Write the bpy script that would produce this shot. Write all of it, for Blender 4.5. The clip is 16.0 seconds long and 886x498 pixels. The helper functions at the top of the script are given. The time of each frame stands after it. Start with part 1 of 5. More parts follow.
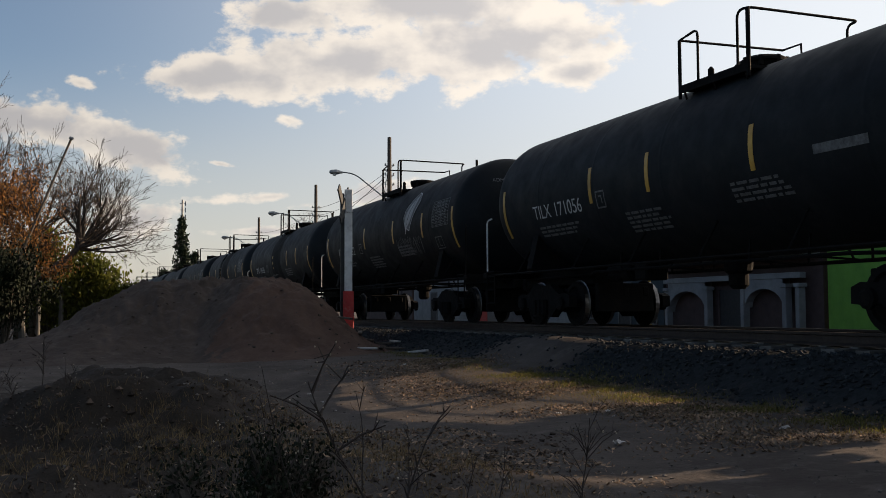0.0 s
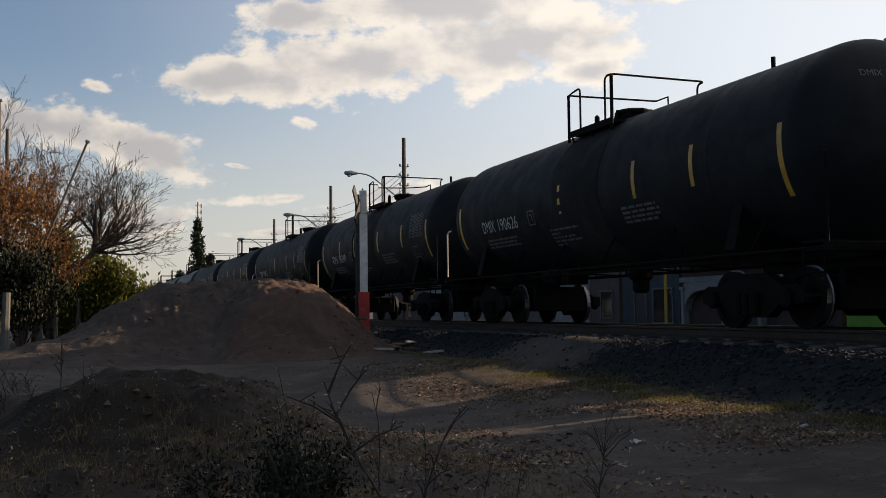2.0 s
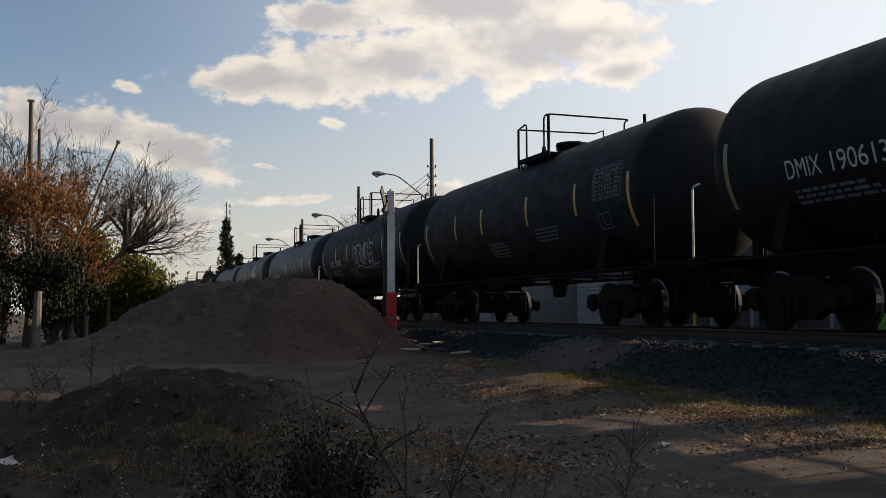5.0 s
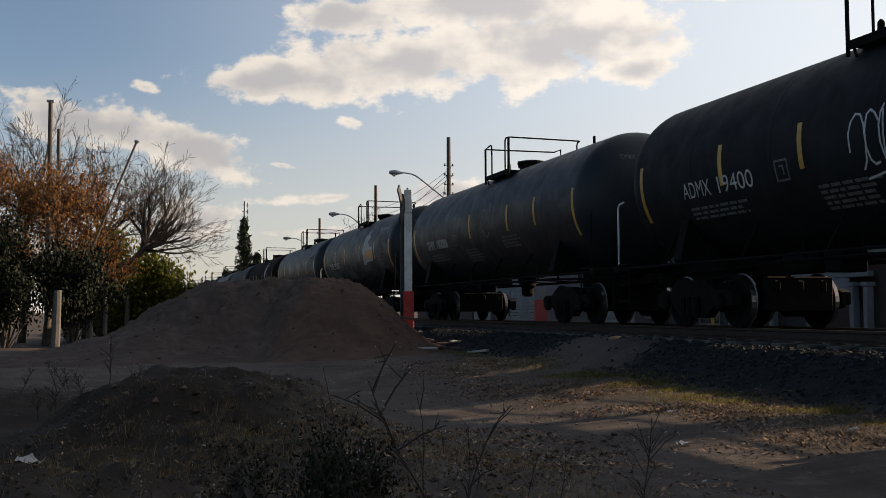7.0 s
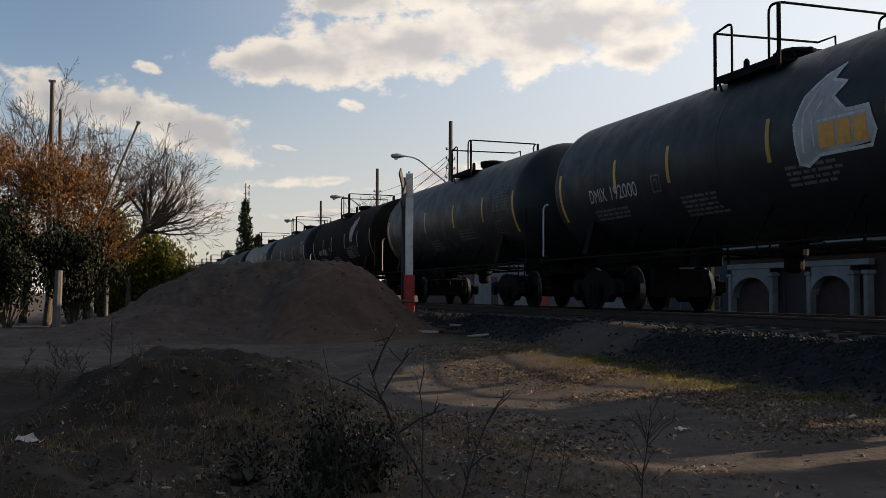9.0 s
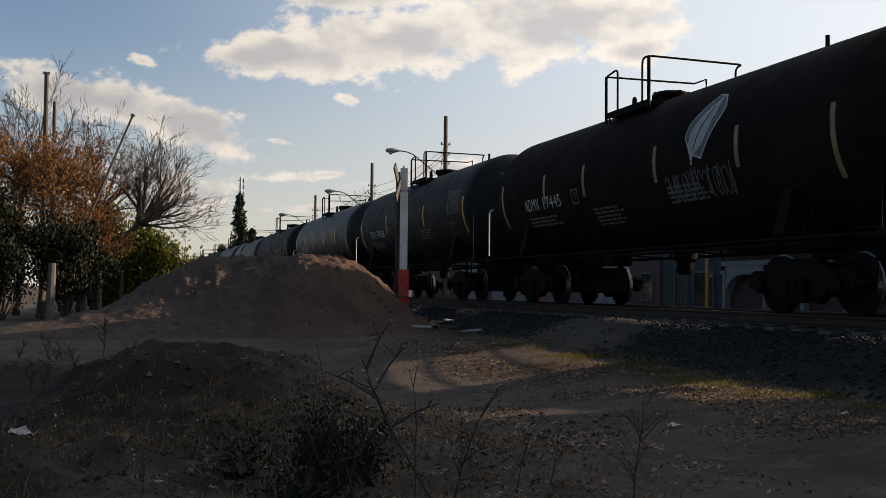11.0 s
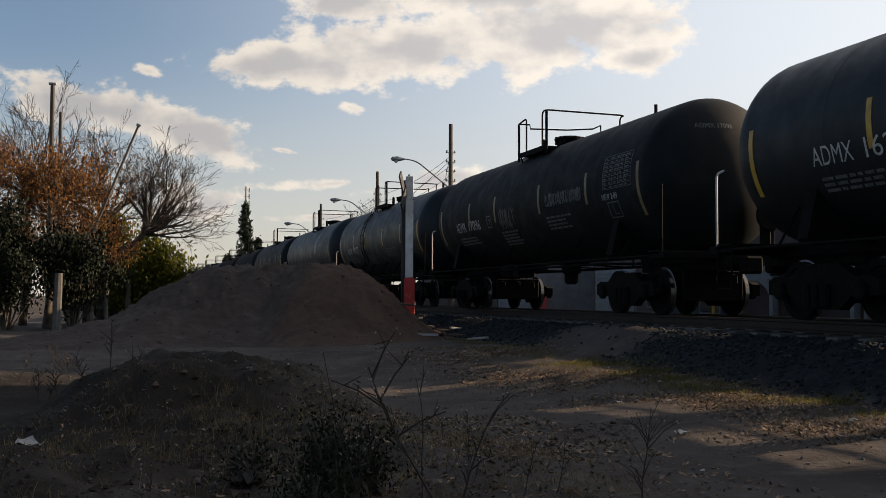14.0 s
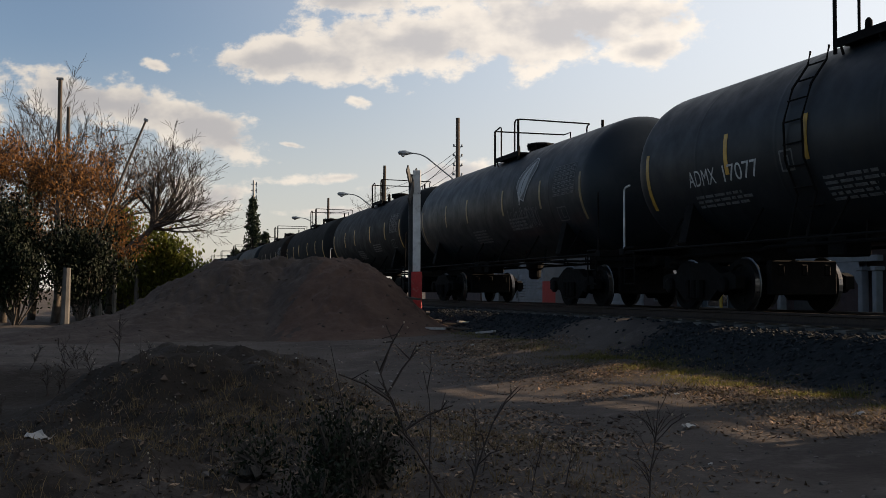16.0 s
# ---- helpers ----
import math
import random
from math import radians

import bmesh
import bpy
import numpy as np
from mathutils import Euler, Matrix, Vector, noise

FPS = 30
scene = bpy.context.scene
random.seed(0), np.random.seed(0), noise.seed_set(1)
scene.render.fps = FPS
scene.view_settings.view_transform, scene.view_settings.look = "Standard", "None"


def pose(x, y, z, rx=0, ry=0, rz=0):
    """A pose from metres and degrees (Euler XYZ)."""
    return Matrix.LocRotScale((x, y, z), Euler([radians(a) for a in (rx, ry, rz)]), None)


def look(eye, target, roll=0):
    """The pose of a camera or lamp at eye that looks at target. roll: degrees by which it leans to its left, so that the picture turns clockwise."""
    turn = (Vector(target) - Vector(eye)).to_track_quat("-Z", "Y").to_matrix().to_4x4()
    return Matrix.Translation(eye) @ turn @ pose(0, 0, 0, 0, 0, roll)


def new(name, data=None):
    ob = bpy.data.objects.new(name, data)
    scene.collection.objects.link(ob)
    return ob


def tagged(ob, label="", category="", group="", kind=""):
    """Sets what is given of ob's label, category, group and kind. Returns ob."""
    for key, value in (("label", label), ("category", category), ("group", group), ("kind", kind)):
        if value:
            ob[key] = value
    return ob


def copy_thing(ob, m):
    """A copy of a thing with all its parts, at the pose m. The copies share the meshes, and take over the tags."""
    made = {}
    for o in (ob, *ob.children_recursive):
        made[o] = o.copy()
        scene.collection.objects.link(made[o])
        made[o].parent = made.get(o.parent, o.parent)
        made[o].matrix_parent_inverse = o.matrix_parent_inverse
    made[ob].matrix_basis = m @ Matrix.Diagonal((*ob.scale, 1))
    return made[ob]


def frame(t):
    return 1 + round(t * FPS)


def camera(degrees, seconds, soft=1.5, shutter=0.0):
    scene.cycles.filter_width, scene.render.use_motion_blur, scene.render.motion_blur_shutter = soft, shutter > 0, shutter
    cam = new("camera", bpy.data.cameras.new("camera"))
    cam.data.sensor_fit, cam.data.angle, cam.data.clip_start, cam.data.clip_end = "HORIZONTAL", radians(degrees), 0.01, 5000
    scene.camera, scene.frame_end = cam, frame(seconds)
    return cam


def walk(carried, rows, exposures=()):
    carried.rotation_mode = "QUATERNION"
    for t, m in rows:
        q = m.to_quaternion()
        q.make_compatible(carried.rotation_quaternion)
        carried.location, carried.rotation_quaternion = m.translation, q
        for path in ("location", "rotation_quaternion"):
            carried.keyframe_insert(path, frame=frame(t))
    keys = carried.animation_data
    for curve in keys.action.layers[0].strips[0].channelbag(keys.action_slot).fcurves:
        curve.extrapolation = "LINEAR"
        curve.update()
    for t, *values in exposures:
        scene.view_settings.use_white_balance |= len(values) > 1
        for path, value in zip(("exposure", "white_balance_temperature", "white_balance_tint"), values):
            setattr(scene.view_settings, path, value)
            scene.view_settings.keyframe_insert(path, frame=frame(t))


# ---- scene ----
cam = camera(45.5, 16.0, soft=0.85)
EYE = (0.0, 0.0, 1.25)
# the track runs along +y at x = 10.1; the camera looks 20 degrees to the right of it
PATH = [
    (0.0, 0.00, 3.30, 0.28), (0.5, 0.20, 3.24, 0.05), (1.0, 0.19, 3.41, 0.54), (1.5, 1.09, 3.36, 0.52),
    (2.0, 0.84, 3.32, 0.64), (2.5, 1.01, 3.25, 0.56), (3.0, 0.88, 3.51, 0.10), (3.5, 1.40, 3.42, -0.01),
    (4.0, 1.75, 3.42, 0.26), (4.8, 2.20, 3.38, 0.32), (5.6, 2.60, 3.34, 0.38), (6.5, 2.98, 3.30, 0.45),
    (7.0, 3.24, 3.31, 0.35), (7.5, 2.96, 3.34, 0.38), (8.0, 2.89, 3.18, 0.18), (8.5, 2.95, 2.74, -0.06),
    (9.0, 3.27, 2.44, -0.20), (9.8, 3.15, 2.30, -0.34), (10.6, 3.00, 2.20, -0.48), (11.5, 2.93, 2.14, -0.58),
    (12.0, 3.11, 2.13, -0.68), (12.5, 3.37, 2.27, -0.50), (13.0, 3.46, 2.33, -0.12), (13.5, 3.20, 2.52, -0.05),
    (14.0, 3.27, 2.60, -0.23), (14.5, 2.91, 2.57, -0.28), (15.0, 2.96, 2.67, -0.26), (15.5, 3.18, 2.53, -0.20),
    (16.0, 3.67, 2.27, -0.14)]
walk(cam, [(t, pose(*EYE, 90 + p, r, y - 20.0)) for t, y, p, r in PATH],
     [(0.0, 0.84, 6600, 12.0), (16.0, 0.84, 6600, 12.0)])

# ---------------------------------------------------------------- world and sun
SUN_EL, SUN_AZ = 18.7, 89.0      # degrees; azimuth clockwise from +y


def build_world():
    world = bpy.data.worlds.new("World")
    scene.world = world
    world.use_nodes = True
    nt = world.node_tree
    nt.nodes.clear()
    L = nt.links.new

    def N(kind, **kw):
        n = nt.nodes.new(kind)
        for k, v in kw.items():
            setattr(n, k, v)
        return n

    def val(x, sock):
        if isinstance(x, (int, float)):
            sock.default_value = x
        else:
            L(x, sock)

    def M(op, a, b=0.0, c=None, clamp=False):
        n = N("ShaderNodeMath", operation=op, use_clamp=clamp)
        val(a, n.inputs[0])
        val(b, n.inputs[1])
        if c is not None:
            val(c, n.inputs[2])
        return n.outputs[0]

    def step(x, lo, hi):
        n = N("ShaderNodeMapRange", interpolation_type="SMOOTHSTEP")
        val(x, n.inputs[0])
        n.inputs[1].default_value, n.inputs[2].default_value = lo, hi
        return n.outputs[0]

    def mix(fac, a, b):
        n = N("ShaderNodeMix", data_type="RGBA")
        val(fac, n.inputs[0])
        for x, s in ((a, n.inputs[6]), (b, n.inputs[7])):
            if isinstance(x, tuple):
                s.default_value = (*x, 1)
            else:
                L(x, s)
        return n.outputs[2]

    sky = N("ShaderNodeTexSky", sky_type="NISHITA", sun_disc=False, sun_elevation=radians(SUN_EL),
            sun_rotation=radians(SUN_AZ), altitude=1100, air_density=1.0, dust_density=3.0, ozone_density=1.2)
    co = N("ShaderNodeTexCoord").outputs["Generated"]
    sep = N("ShaderNodeSeparateXYZ")
    L(co, sep.inputs[0])
    X, Y, Z = sep.outputs
    c20, s20 = math.cos(radians(20)), math.sin(radians(20))
    fwd = M("ADD", M("MULTIPLY", X, s20), M("MULTIPLY", Y, c20))
    side = M("SUBTRACT", M("MULTIPLY", X, c20), M("MULTIPLY", Y, s20))
    fw = M("MAXIMUM", fwd, 0.08)
    u, v = M("DIVIDE", side, fw), M("DIVIDE", Z, fw)
    comb = N("ShaderNodeCombineXYZ")
    L(u, comb.inputs[0])
    L(v, comb.inputs[1])

    def noise_of(scale, detail, rough, stretch=1.0, lac=2.1):
        m = N("ShaderNodeVectorMath", operation="MULTIPLY")
        L(comb.outputs[0], m.inputs[0])
        m.inputs[1].default_value = (1, stretch, 1)
        n = N("ShaderNodeTexNoise")
        L(m.outputs[0], n.inputs["Vector"])
        n.inputs["Scale"].default_value, n.inputs["Detail"].default_value = scale, detail
        n.inputs["Roughness"].default_value, n.inputs["Lacunarity"].default_value = rough, lac
        return n.outputs["Fac"]

    big = noise_of(9.0, 2.0, 0.5, 1.6)
    fine = noise_of(26.0, 8.0, 0.58, 1.5)
    # cloud banks: centre (u, v), radii, tilt in degrees
    banks = [
        (-0.205, 0.222, 0.105, 0.026, -4), (-0.105, 0.235, 0.120, 0.036, 0), (0.010, 0.248, 0.110, 0.044, 2),
        (0.085, 0.262, 0.090, 0.042, -6), (0.125, 0.226, 0.040, 0.016, 6), (-0.150, 0.283, 0.060, 0.020, -8),
        (-0.010, 0.295, 0.170, 0.030, -3), (-0.345, 0.218, 0.030, 0.010, -20), (-0.148, 0.182, 0.018, 0.008, -14),
        (-0.400, 0.182, 0.120, 0.026, -8), (-0.312, 0.162, 0.085, 0.024, -16), (-0.268, 0.143, 0.030, 0.011, -20),
        (-0.212, 0.140, 0.030, 0.005, -10), (-0.165, 0.108, 0.090, 0.009, 3), (-0.130, 0.100, 0.035, 0.012, 0),
        (-0.055, 0.112, 0.045, 0.014, 4), (0.105, 0.140, 0.050, 0.012, 8), (-0.150, 0.075, 0.130, 0.008, 0),
        (-0.290, 0.085, 0.040, 0.022, 0), (0.19, 0.305, 0.06, 0.016, 4), (-0.62, 0.20, 0.14, 0.04, -6),
        (0.75, 0.36, 0.22, 0.05, 5), (-0.3, 0.50, 0.3, 0.05, 8), (0.5, 0.62, 0.4, 0.06, -8)]
    top = None
    for cu, cv, ru, rv, tilt in banks:
        c, s = math.cos(radians(tilt)), math.sin(radians(tilt))
        du, dv = M("SUBTRACT", u, cu), M("SUBTRACT", v, cv)
        a = M("MULTIPLY", M("ADD", M("MULTIPLY", du, c), M("MULTIPLY", dv, s)), 1 / ru)
        b = M("MULTIPLY", M("SUBTRACT", M("MULTIPLY", dv, c), M("MULTIPLY", du, s)), 1 / rv)
        e = M("SUBTRACT", 1.0 if rv > 0.013 else 0.60, M("SQRT", M("ADD", M("MULTIPLY", a, a), M("MULTIPLY", b, b))))
        top = e if top is None else M("MAXIMUM", top, e)
    top = M("MAXIMUM", top, -1.0)
    ragged = M("ADD", M("MULTIPLY", M("SUBTRACT", fine, 0.5), 2.2), M("MULTIPLY", M("SUBTRACT", big, 0.5), 1.3))
    dens = M("ADD", top, ragged)
    cover = M("MULTIPLY", step(dens, -0.06, 0.36), step(fwd, 0.1, 0.4))
    soft_shade = noise_of(15.0, 4.0, 0.5, 1.5)
    thick = step(M("ADD", top, M("MULTIPLY", M("SUBTRACT", soft_shade, 0.5), 2.6)), 0.05, 0.95)
    CL = 7.4
    cloud = mix(thick, (CL * 1.10, CL * 1.01, CL * 0.88), (CL * 0.66, CL * 0.64, CL * 0.63))
    lit = N("ShaderNodeVectorMath", operation="SCALE")
    L(cloud, lit.inputs[0])
    L(M("MULTIPLY_ADD", step(u, -0.5, 0.15), 0.26, 0.76), lit.inputs["Scale"])
    cloud = lit.outputs[0]
    # warm haze low over the land
    haze = M("MULTIPLY", step(M("ABSOLUTE", v), 0.26, 0.0), 0.66)
    # pale glow of the sky round the sun
    dot = N("ShaderNodeVectorMath", operation="DOT_PRODUCT")
    L(co, dot.inputs[0])
    a, e = radians(SUN_AZ), radians(SUN_EL)
    dot.inputs[1].default_value = (math.sin(a) * math.cos(e), math.cos(a) * math.cos(e), math.sin(e))
    veil = M("MULTIPLY", step(dot.outputs["Value"], 0.0, 0.80), 0.78)
    base = mix(veil, sky.outputs[0], (8.0, 8.3, 8.4))
    base = mix(haze, base, (5.7, 5.32, 4.8))
    colour = mix(M("MULTIPLY", cover, 0.93), base, cloud)
    bg = N("ShaderNodeBackground")
    L(colour, bg.inputs[0])
    bg.inputs[1].default_value = 0.070
    out = N("ShaderNodeOutputWorld")
    L(bg.outputs[0], out.inputs[0])


build_world()
az, el = radians(SUN_AZ), radians(SUN_EL)
SUN_DIR = Vector((math.sin(az) * math.cos(el), math.cos(az) * math.cos(el), math.sin(el)))
sun = new("sun", bpy.data.lights.new("sun", "SUN"))
sun.data.energy, sun.data.angle, sun.data.color = 5.0, radians(0.5), (1.0, 0.76, 0.52)
sun.matrix_world = look(SUN_DIR * 50, (0, 0, 0))

# ---------------------------------------------------------------- materials


def mat(name, c1, c2=None, rough=0.8, scale=6.0, metal=0.0, bump=0.2, bump_scale=40.0, c3=None, vary=0.0, spec=0.5,
        island=False, wear=6.0, coords="Object"):
    """Principled material: two colours mixed by coarse and fine noise, a third as stains, bump, random per object."""
    m = bpy.data.materials.new(name)
    m.use_nodes = True
    nt = m.node_tree
    p = nt.nodes["Principled BSDF"]
    L = nt.links.new
    co = nt.nodes.new("ShaderNodeTexCoord").outputs[coords]
    p.inputs["Metallic"].default_value = metal
    p.inputs["Specular IOR Level"].default_value = spec
    c2 = c2 or tuple(x * 0.7 for x in c1)

    def noise_tex(s, d=6.0, r=0.6):
        n = nt.nodes.new("ShaderNodeTexNoise")
        n.inputs["Scale"].default_value, n.inputs["Detail"].default_value, n.inputs["Roughness"].default_value = s, d, r
        L(co, n.inputs["Vector"])
        return n.outputs["Fac"]

    def ramp(x, lo, hi):
        n = nt.nodes.new("ShaderNodeMapRange")
        n.inputs[1].default_value, n.inputs[2].default_value = lo, hi
        L(x, n.inputs[0])
        return n.outputs[0]

    def mixc(f, a, b):
        n = nt.nodes.new("ShaderNodeMix")
        n.data_type = "RGBA"
        L(f, n.inputs[0])
        for x, s in ((a, n.inputs[6]), (b, n.inputs[7])):
            if isinstance(x, tuple):
                s.default_value = (*x, 1)
            else:
                L(x, s)
        return n.outputs[2]

    col = mixc(ramp(noise_tex(scale), 0.35, 0.65), c1, c2)
    if c3:
        col = mixc(ramp(noise_tex(wear, 8.0, 0.7), 0.52, 0.72), col, c3)
    if vary:
        src = nt.nodes.new("ShaderNodeNewGeometry").outputs["Random Per Island"] if island else \
            nt.nodes.new("ShaderNodeObjectInfo").outputs["Random"]
        h = nt.nodes.new("ShaderNodeHueSaturation")
        L(ramp(src, 0, 1), h.inputs["Value"])
        h.inputs["Value"].links[0].from_node.inputs[3].default_value = 1 - vary
        h.inputs["Value"].links[0].from_node.inputs[4].default_value = 1 + vary
        L(col, h.inputs["Color"])
        col = h.outputs[0]
    L(col, p.inputs["Base Color"])
    r = ramp(noise_tex(scale * 2.3, 4.0), 0.3, 0.7)
    r.node.inputs[3].default_value, r.node.inputs[4].default_value = max(0.03, rough - 0.1), min(1, rough + 0.1)
    L(r, p.inputs["Roughness"])
    if bump:
        b = nt.nodes.new("ShaderNodeBump")
        b.inputs["Strength"].default_value, b.inputs["Distance"].default_value = bump, 0.02
        L(noise_tex(bump_scale, 5.0), b.inputs["Height"])
        L(b.outputs[0], p.inputs["Normal"])
    return m


def ground_material():
    """Packed dirt with darker and paler patches, grit, and bluish ballast near the track."""
    m = mat("packed_dirt", (0.076, 0.064, 0.056), (0.046, 0.038, 0.034), rough=0.95, scale=0.7, bump=0.9, bump_scale=16,
            c3=(0.105, 0.090, 0.080), wear=2.6, spec=0.1)
    nt = m.node_tree
    p = nt.nodes["Principled BSDF"]
    L = nt.links.new
    old = p.inputs["Base Color"].links[0].from_socket
    geo = nt.nodes.new("ShaderNodeTexCoord").outputs["Object"]
    sep = nt.nodes.new("ShaderNodeSeparateXYZ")
    L(geo, sep.inputs[0])
    n = nt.nodes.new("ShaderNodeTexNoise")
    n.inputs["Scale"].default_value, n.inputs["Detail"].default_value = 0.8, 5
    L(geo, n.inputs["Vector"])
    add = nt.nodes.new("ShaderNodeMath")
    add.operation = "MULTIPLY_ADD"
    L(n.outputs["Fac"], add.inputs[0])
    add.inputs[1].default_value = 1.6
    L(sep.outputs[0], add.inputs[2])
    r = nt.nodes.new("ShaderNodeMapRange")
    r.interpolation_type = "SMOOTHSTEP"
    r.inputs[1].default_value, r.inputs[2].default_value = 8.05, 8.5
    L(add.outputs[0], r.inputs[0])
    r2 = nt.nodes.new("ShaderNodeMapRange")
    r2.inputs[1].default_value, r2.inputs[2].default_value = 14.5, 13.6
    L(add.outputs[0], r2.inputs[0])
    mm = nt.nodes.new("ShaderNodeMath")
    mm.operation = "MULTIPLY"
    L(r.outputs[0], mm.inputs[0])
    L(r2.outputs[0], mm.inputs[1])
    vor = nt.nodes.new("ShaderNodeTexVoronoi")
    vor.inputs["Scale"].default_value = 17
    L(geo, vor.inputs["Vector"])
    hs = nt.nodes.new("ShaderNodeMix")
    hs.data_type = "RGBA"
    hs.inputs[6].default_value, hs.inputs[7].default_value = (0.009, 0.0105, 0.0118, 1), (0.022, 0.0255, 0.0285, 1)
    L(vor.outputs["Color"], hs.inputs[0])
    mx = nt.nodes.new("ShaderNodeMix")
    mx.data_type = "RGBA"
    L(mm.outputs[0], mx.inputs[0])
    L(old, mx.inputs[6])
    L(hs.outputs[2], mx.inputs[7])
    # worn earth path that climbs to the rails
    w1 = nt.nodes.new("ShaderNodeVectorMath")
    w1.operation = "DISTANCE"
    sc = nt.nodes.new("ShaderNodeVectorMath")
    sc.operation = "MULTIPLY"
    L(geo, sc.inputs[0])
    sc.inputs[1].default_value = (0.75, 0.55, 0)
    w1.inputs[1].default_value = (8.3 * 0.75, 17.3 * 0.55, 0)
    L(sc.outputs[0], w1.inputs[0])
    w2 = nt.nodes.new("ShaderNodeMath")
    w2.operation = "MULTIPLY_ADD"
    L(n.outputs["Fac"], w2.inputs[0])
    w2.inputs[1].default_value = 0.9
    L(w1.outputs["Value"], w2.inputs[2])
    r3 = nt.nodes.new("ShaderNodeMapRange")
    r3.inputs[1].default_value, r3.inputs[2].default_value = 1.75, 1.5
    L(w2.outputs[0], r3.inputs[0])
    mx2 = nt.nodes.new("ShaderNodeMix")
    mx2.data_type = "RGBA"
    L(r3.outputs[0], mx2.inputs[0])
    L(mx.outputs[2], mx2.inputs[6])
    L(old, mx2.inputs[7])
    # shade in the hollows of the heaped earth, put into a darker soil colour
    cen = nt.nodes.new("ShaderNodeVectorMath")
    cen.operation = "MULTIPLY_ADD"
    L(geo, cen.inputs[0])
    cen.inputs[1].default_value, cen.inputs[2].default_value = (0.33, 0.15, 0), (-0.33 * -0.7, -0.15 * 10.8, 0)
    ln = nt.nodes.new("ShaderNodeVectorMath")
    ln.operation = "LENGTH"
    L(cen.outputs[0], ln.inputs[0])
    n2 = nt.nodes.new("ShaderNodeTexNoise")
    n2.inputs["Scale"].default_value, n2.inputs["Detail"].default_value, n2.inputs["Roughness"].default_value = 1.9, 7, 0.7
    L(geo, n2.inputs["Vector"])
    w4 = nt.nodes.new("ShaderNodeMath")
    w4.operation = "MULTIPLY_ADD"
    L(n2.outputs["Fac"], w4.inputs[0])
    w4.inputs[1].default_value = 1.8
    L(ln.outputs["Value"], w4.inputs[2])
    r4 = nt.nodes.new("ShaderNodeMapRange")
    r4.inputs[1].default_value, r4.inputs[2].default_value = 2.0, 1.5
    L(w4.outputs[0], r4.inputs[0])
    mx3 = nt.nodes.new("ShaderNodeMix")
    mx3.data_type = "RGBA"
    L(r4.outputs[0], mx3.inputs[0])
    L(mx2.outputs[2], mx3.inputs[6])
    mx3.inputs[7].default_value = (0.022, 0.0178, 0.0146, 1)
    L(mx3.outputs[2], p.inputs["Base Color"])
    return m


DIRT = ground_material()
MOUND = mat("dug_earth", (0.064, 0.050, 0.043), (0.041, 0.032, 0.027), rough=0.95, scale=1.6, bump=1.0, bump_scale=9,
            c3=(0.078, 0.062, 0.054), wear=3.0, spec=0.1)
MOUND_RED = mat("reddish_dug_earth", (0.082, 0.053, 0.041), (0.058, 0.037, 0.029), rough=0.95, scale=1.7, bump=1.0, bump_scale=9,
                c3=(0.090, 0.062, 0.050), wear=3.0, spec=0.1)
CLOD = mat("dark_clod", (0.075, 0.055, 0.043), (0.035, 0.027, 0.022), rough=0.95, scale=9, vary=0.6, island=True, bump=0.4, spec=0.1)
STONE = mat("ballast_stone", (0.025, 0.0285, 0.032), (0.012, 0.0138, 0.0155), rough=0.9, scale=9, vary=0.6, island=True, bump=0.3, spec=0.2)
PEBBLE = mat("field_stone", (0.11, 0.095, 0.084), (0.06, 0.052, 0.046), rough=0.9, scale=9, vary=0.5, island=True, bump=0.3)
TANK = mat("tank_black_paint", (0.0078, 0.0098, 0.0115), (0.0055, 0.0068, 0.008), rough=0.66, scale=1.1, bump=0.03, bump_scale=9,
           c3=(0.014, 0.0148, 0.0155), wear=1.5, vary=0.3, spec=0.14)
TANK_BLUE = mat("tank_blue_black_paint", (0.0088, 0.0125, 0.0158), (0.0062, 0.0086, 0.0108), rough=0.52, scale=1.1, bump=0.03, bump_scale=9,
                c3=(0.015, 0.0168, 0.0185), wear=1.5, vary=0.25, spec=0.26)
TANK_GREY = mat("tank_faded_paint", (0.024, 0.0235, 0.023), (0.017, 0.017, 0.0165), rough=0.85, scale=1.1, bump=0.03, bump_scale=9,
                c3=(0.034, 0.031, 0.028), wear=1.7, vary=0.25, spec=0.05)
TANK_RUST = mat("tank_rusty_paint", (0.018, 0.014, 0.012), (0.012, 0.010, 0.009), rough=0.85, scale=1.1, bump=0.03, bump_scale=9,
                c3=(0.034, 0.021, 0.015), wear=1.9, vary=0.25, spec=0.05)
IRON = mat("grimy_iron", (0.0075, 0.007, 0.0068), (0.0045, 0.0042, 0.004), rough=0.85, scale=7, bump=0.2, c3=(0.014, 0.010, 0.008), spec=0.08)
TREAD = mat("polished_tread", (0.16, 0.155, 0.15), (0.10, 0.095, 0.095), rough=0.35, scale=9, metal=0.9, bump=0.05)
RAILTOP = mat("rail_steel", (0.04, 0.028, 0.022), (0.025, 0.018, 0.015), rough=0.75, scale=8, bump=0.1, spec=0.2)
YELLOW = mat("yellow_reflective_tape", (0.50, 0.28, 0.03), (0.34, 0.18, 0.022), rough=0.45, scale=5, bump=0.05, vary=0.25)
PALETAPE = mat("faded_reflective_tape", (0.24, 0.17, 0.07), (0.13, 0.10, 0.05), rough=0.5, scale=5, bump=0.05, vary=0.2)
WHITEMARK = mat("white_stencil_paint", (0.50, 0.50, 0.48), (0.30, 0.30, 0.29), rough=0.6, scale=12, bump=0.0)
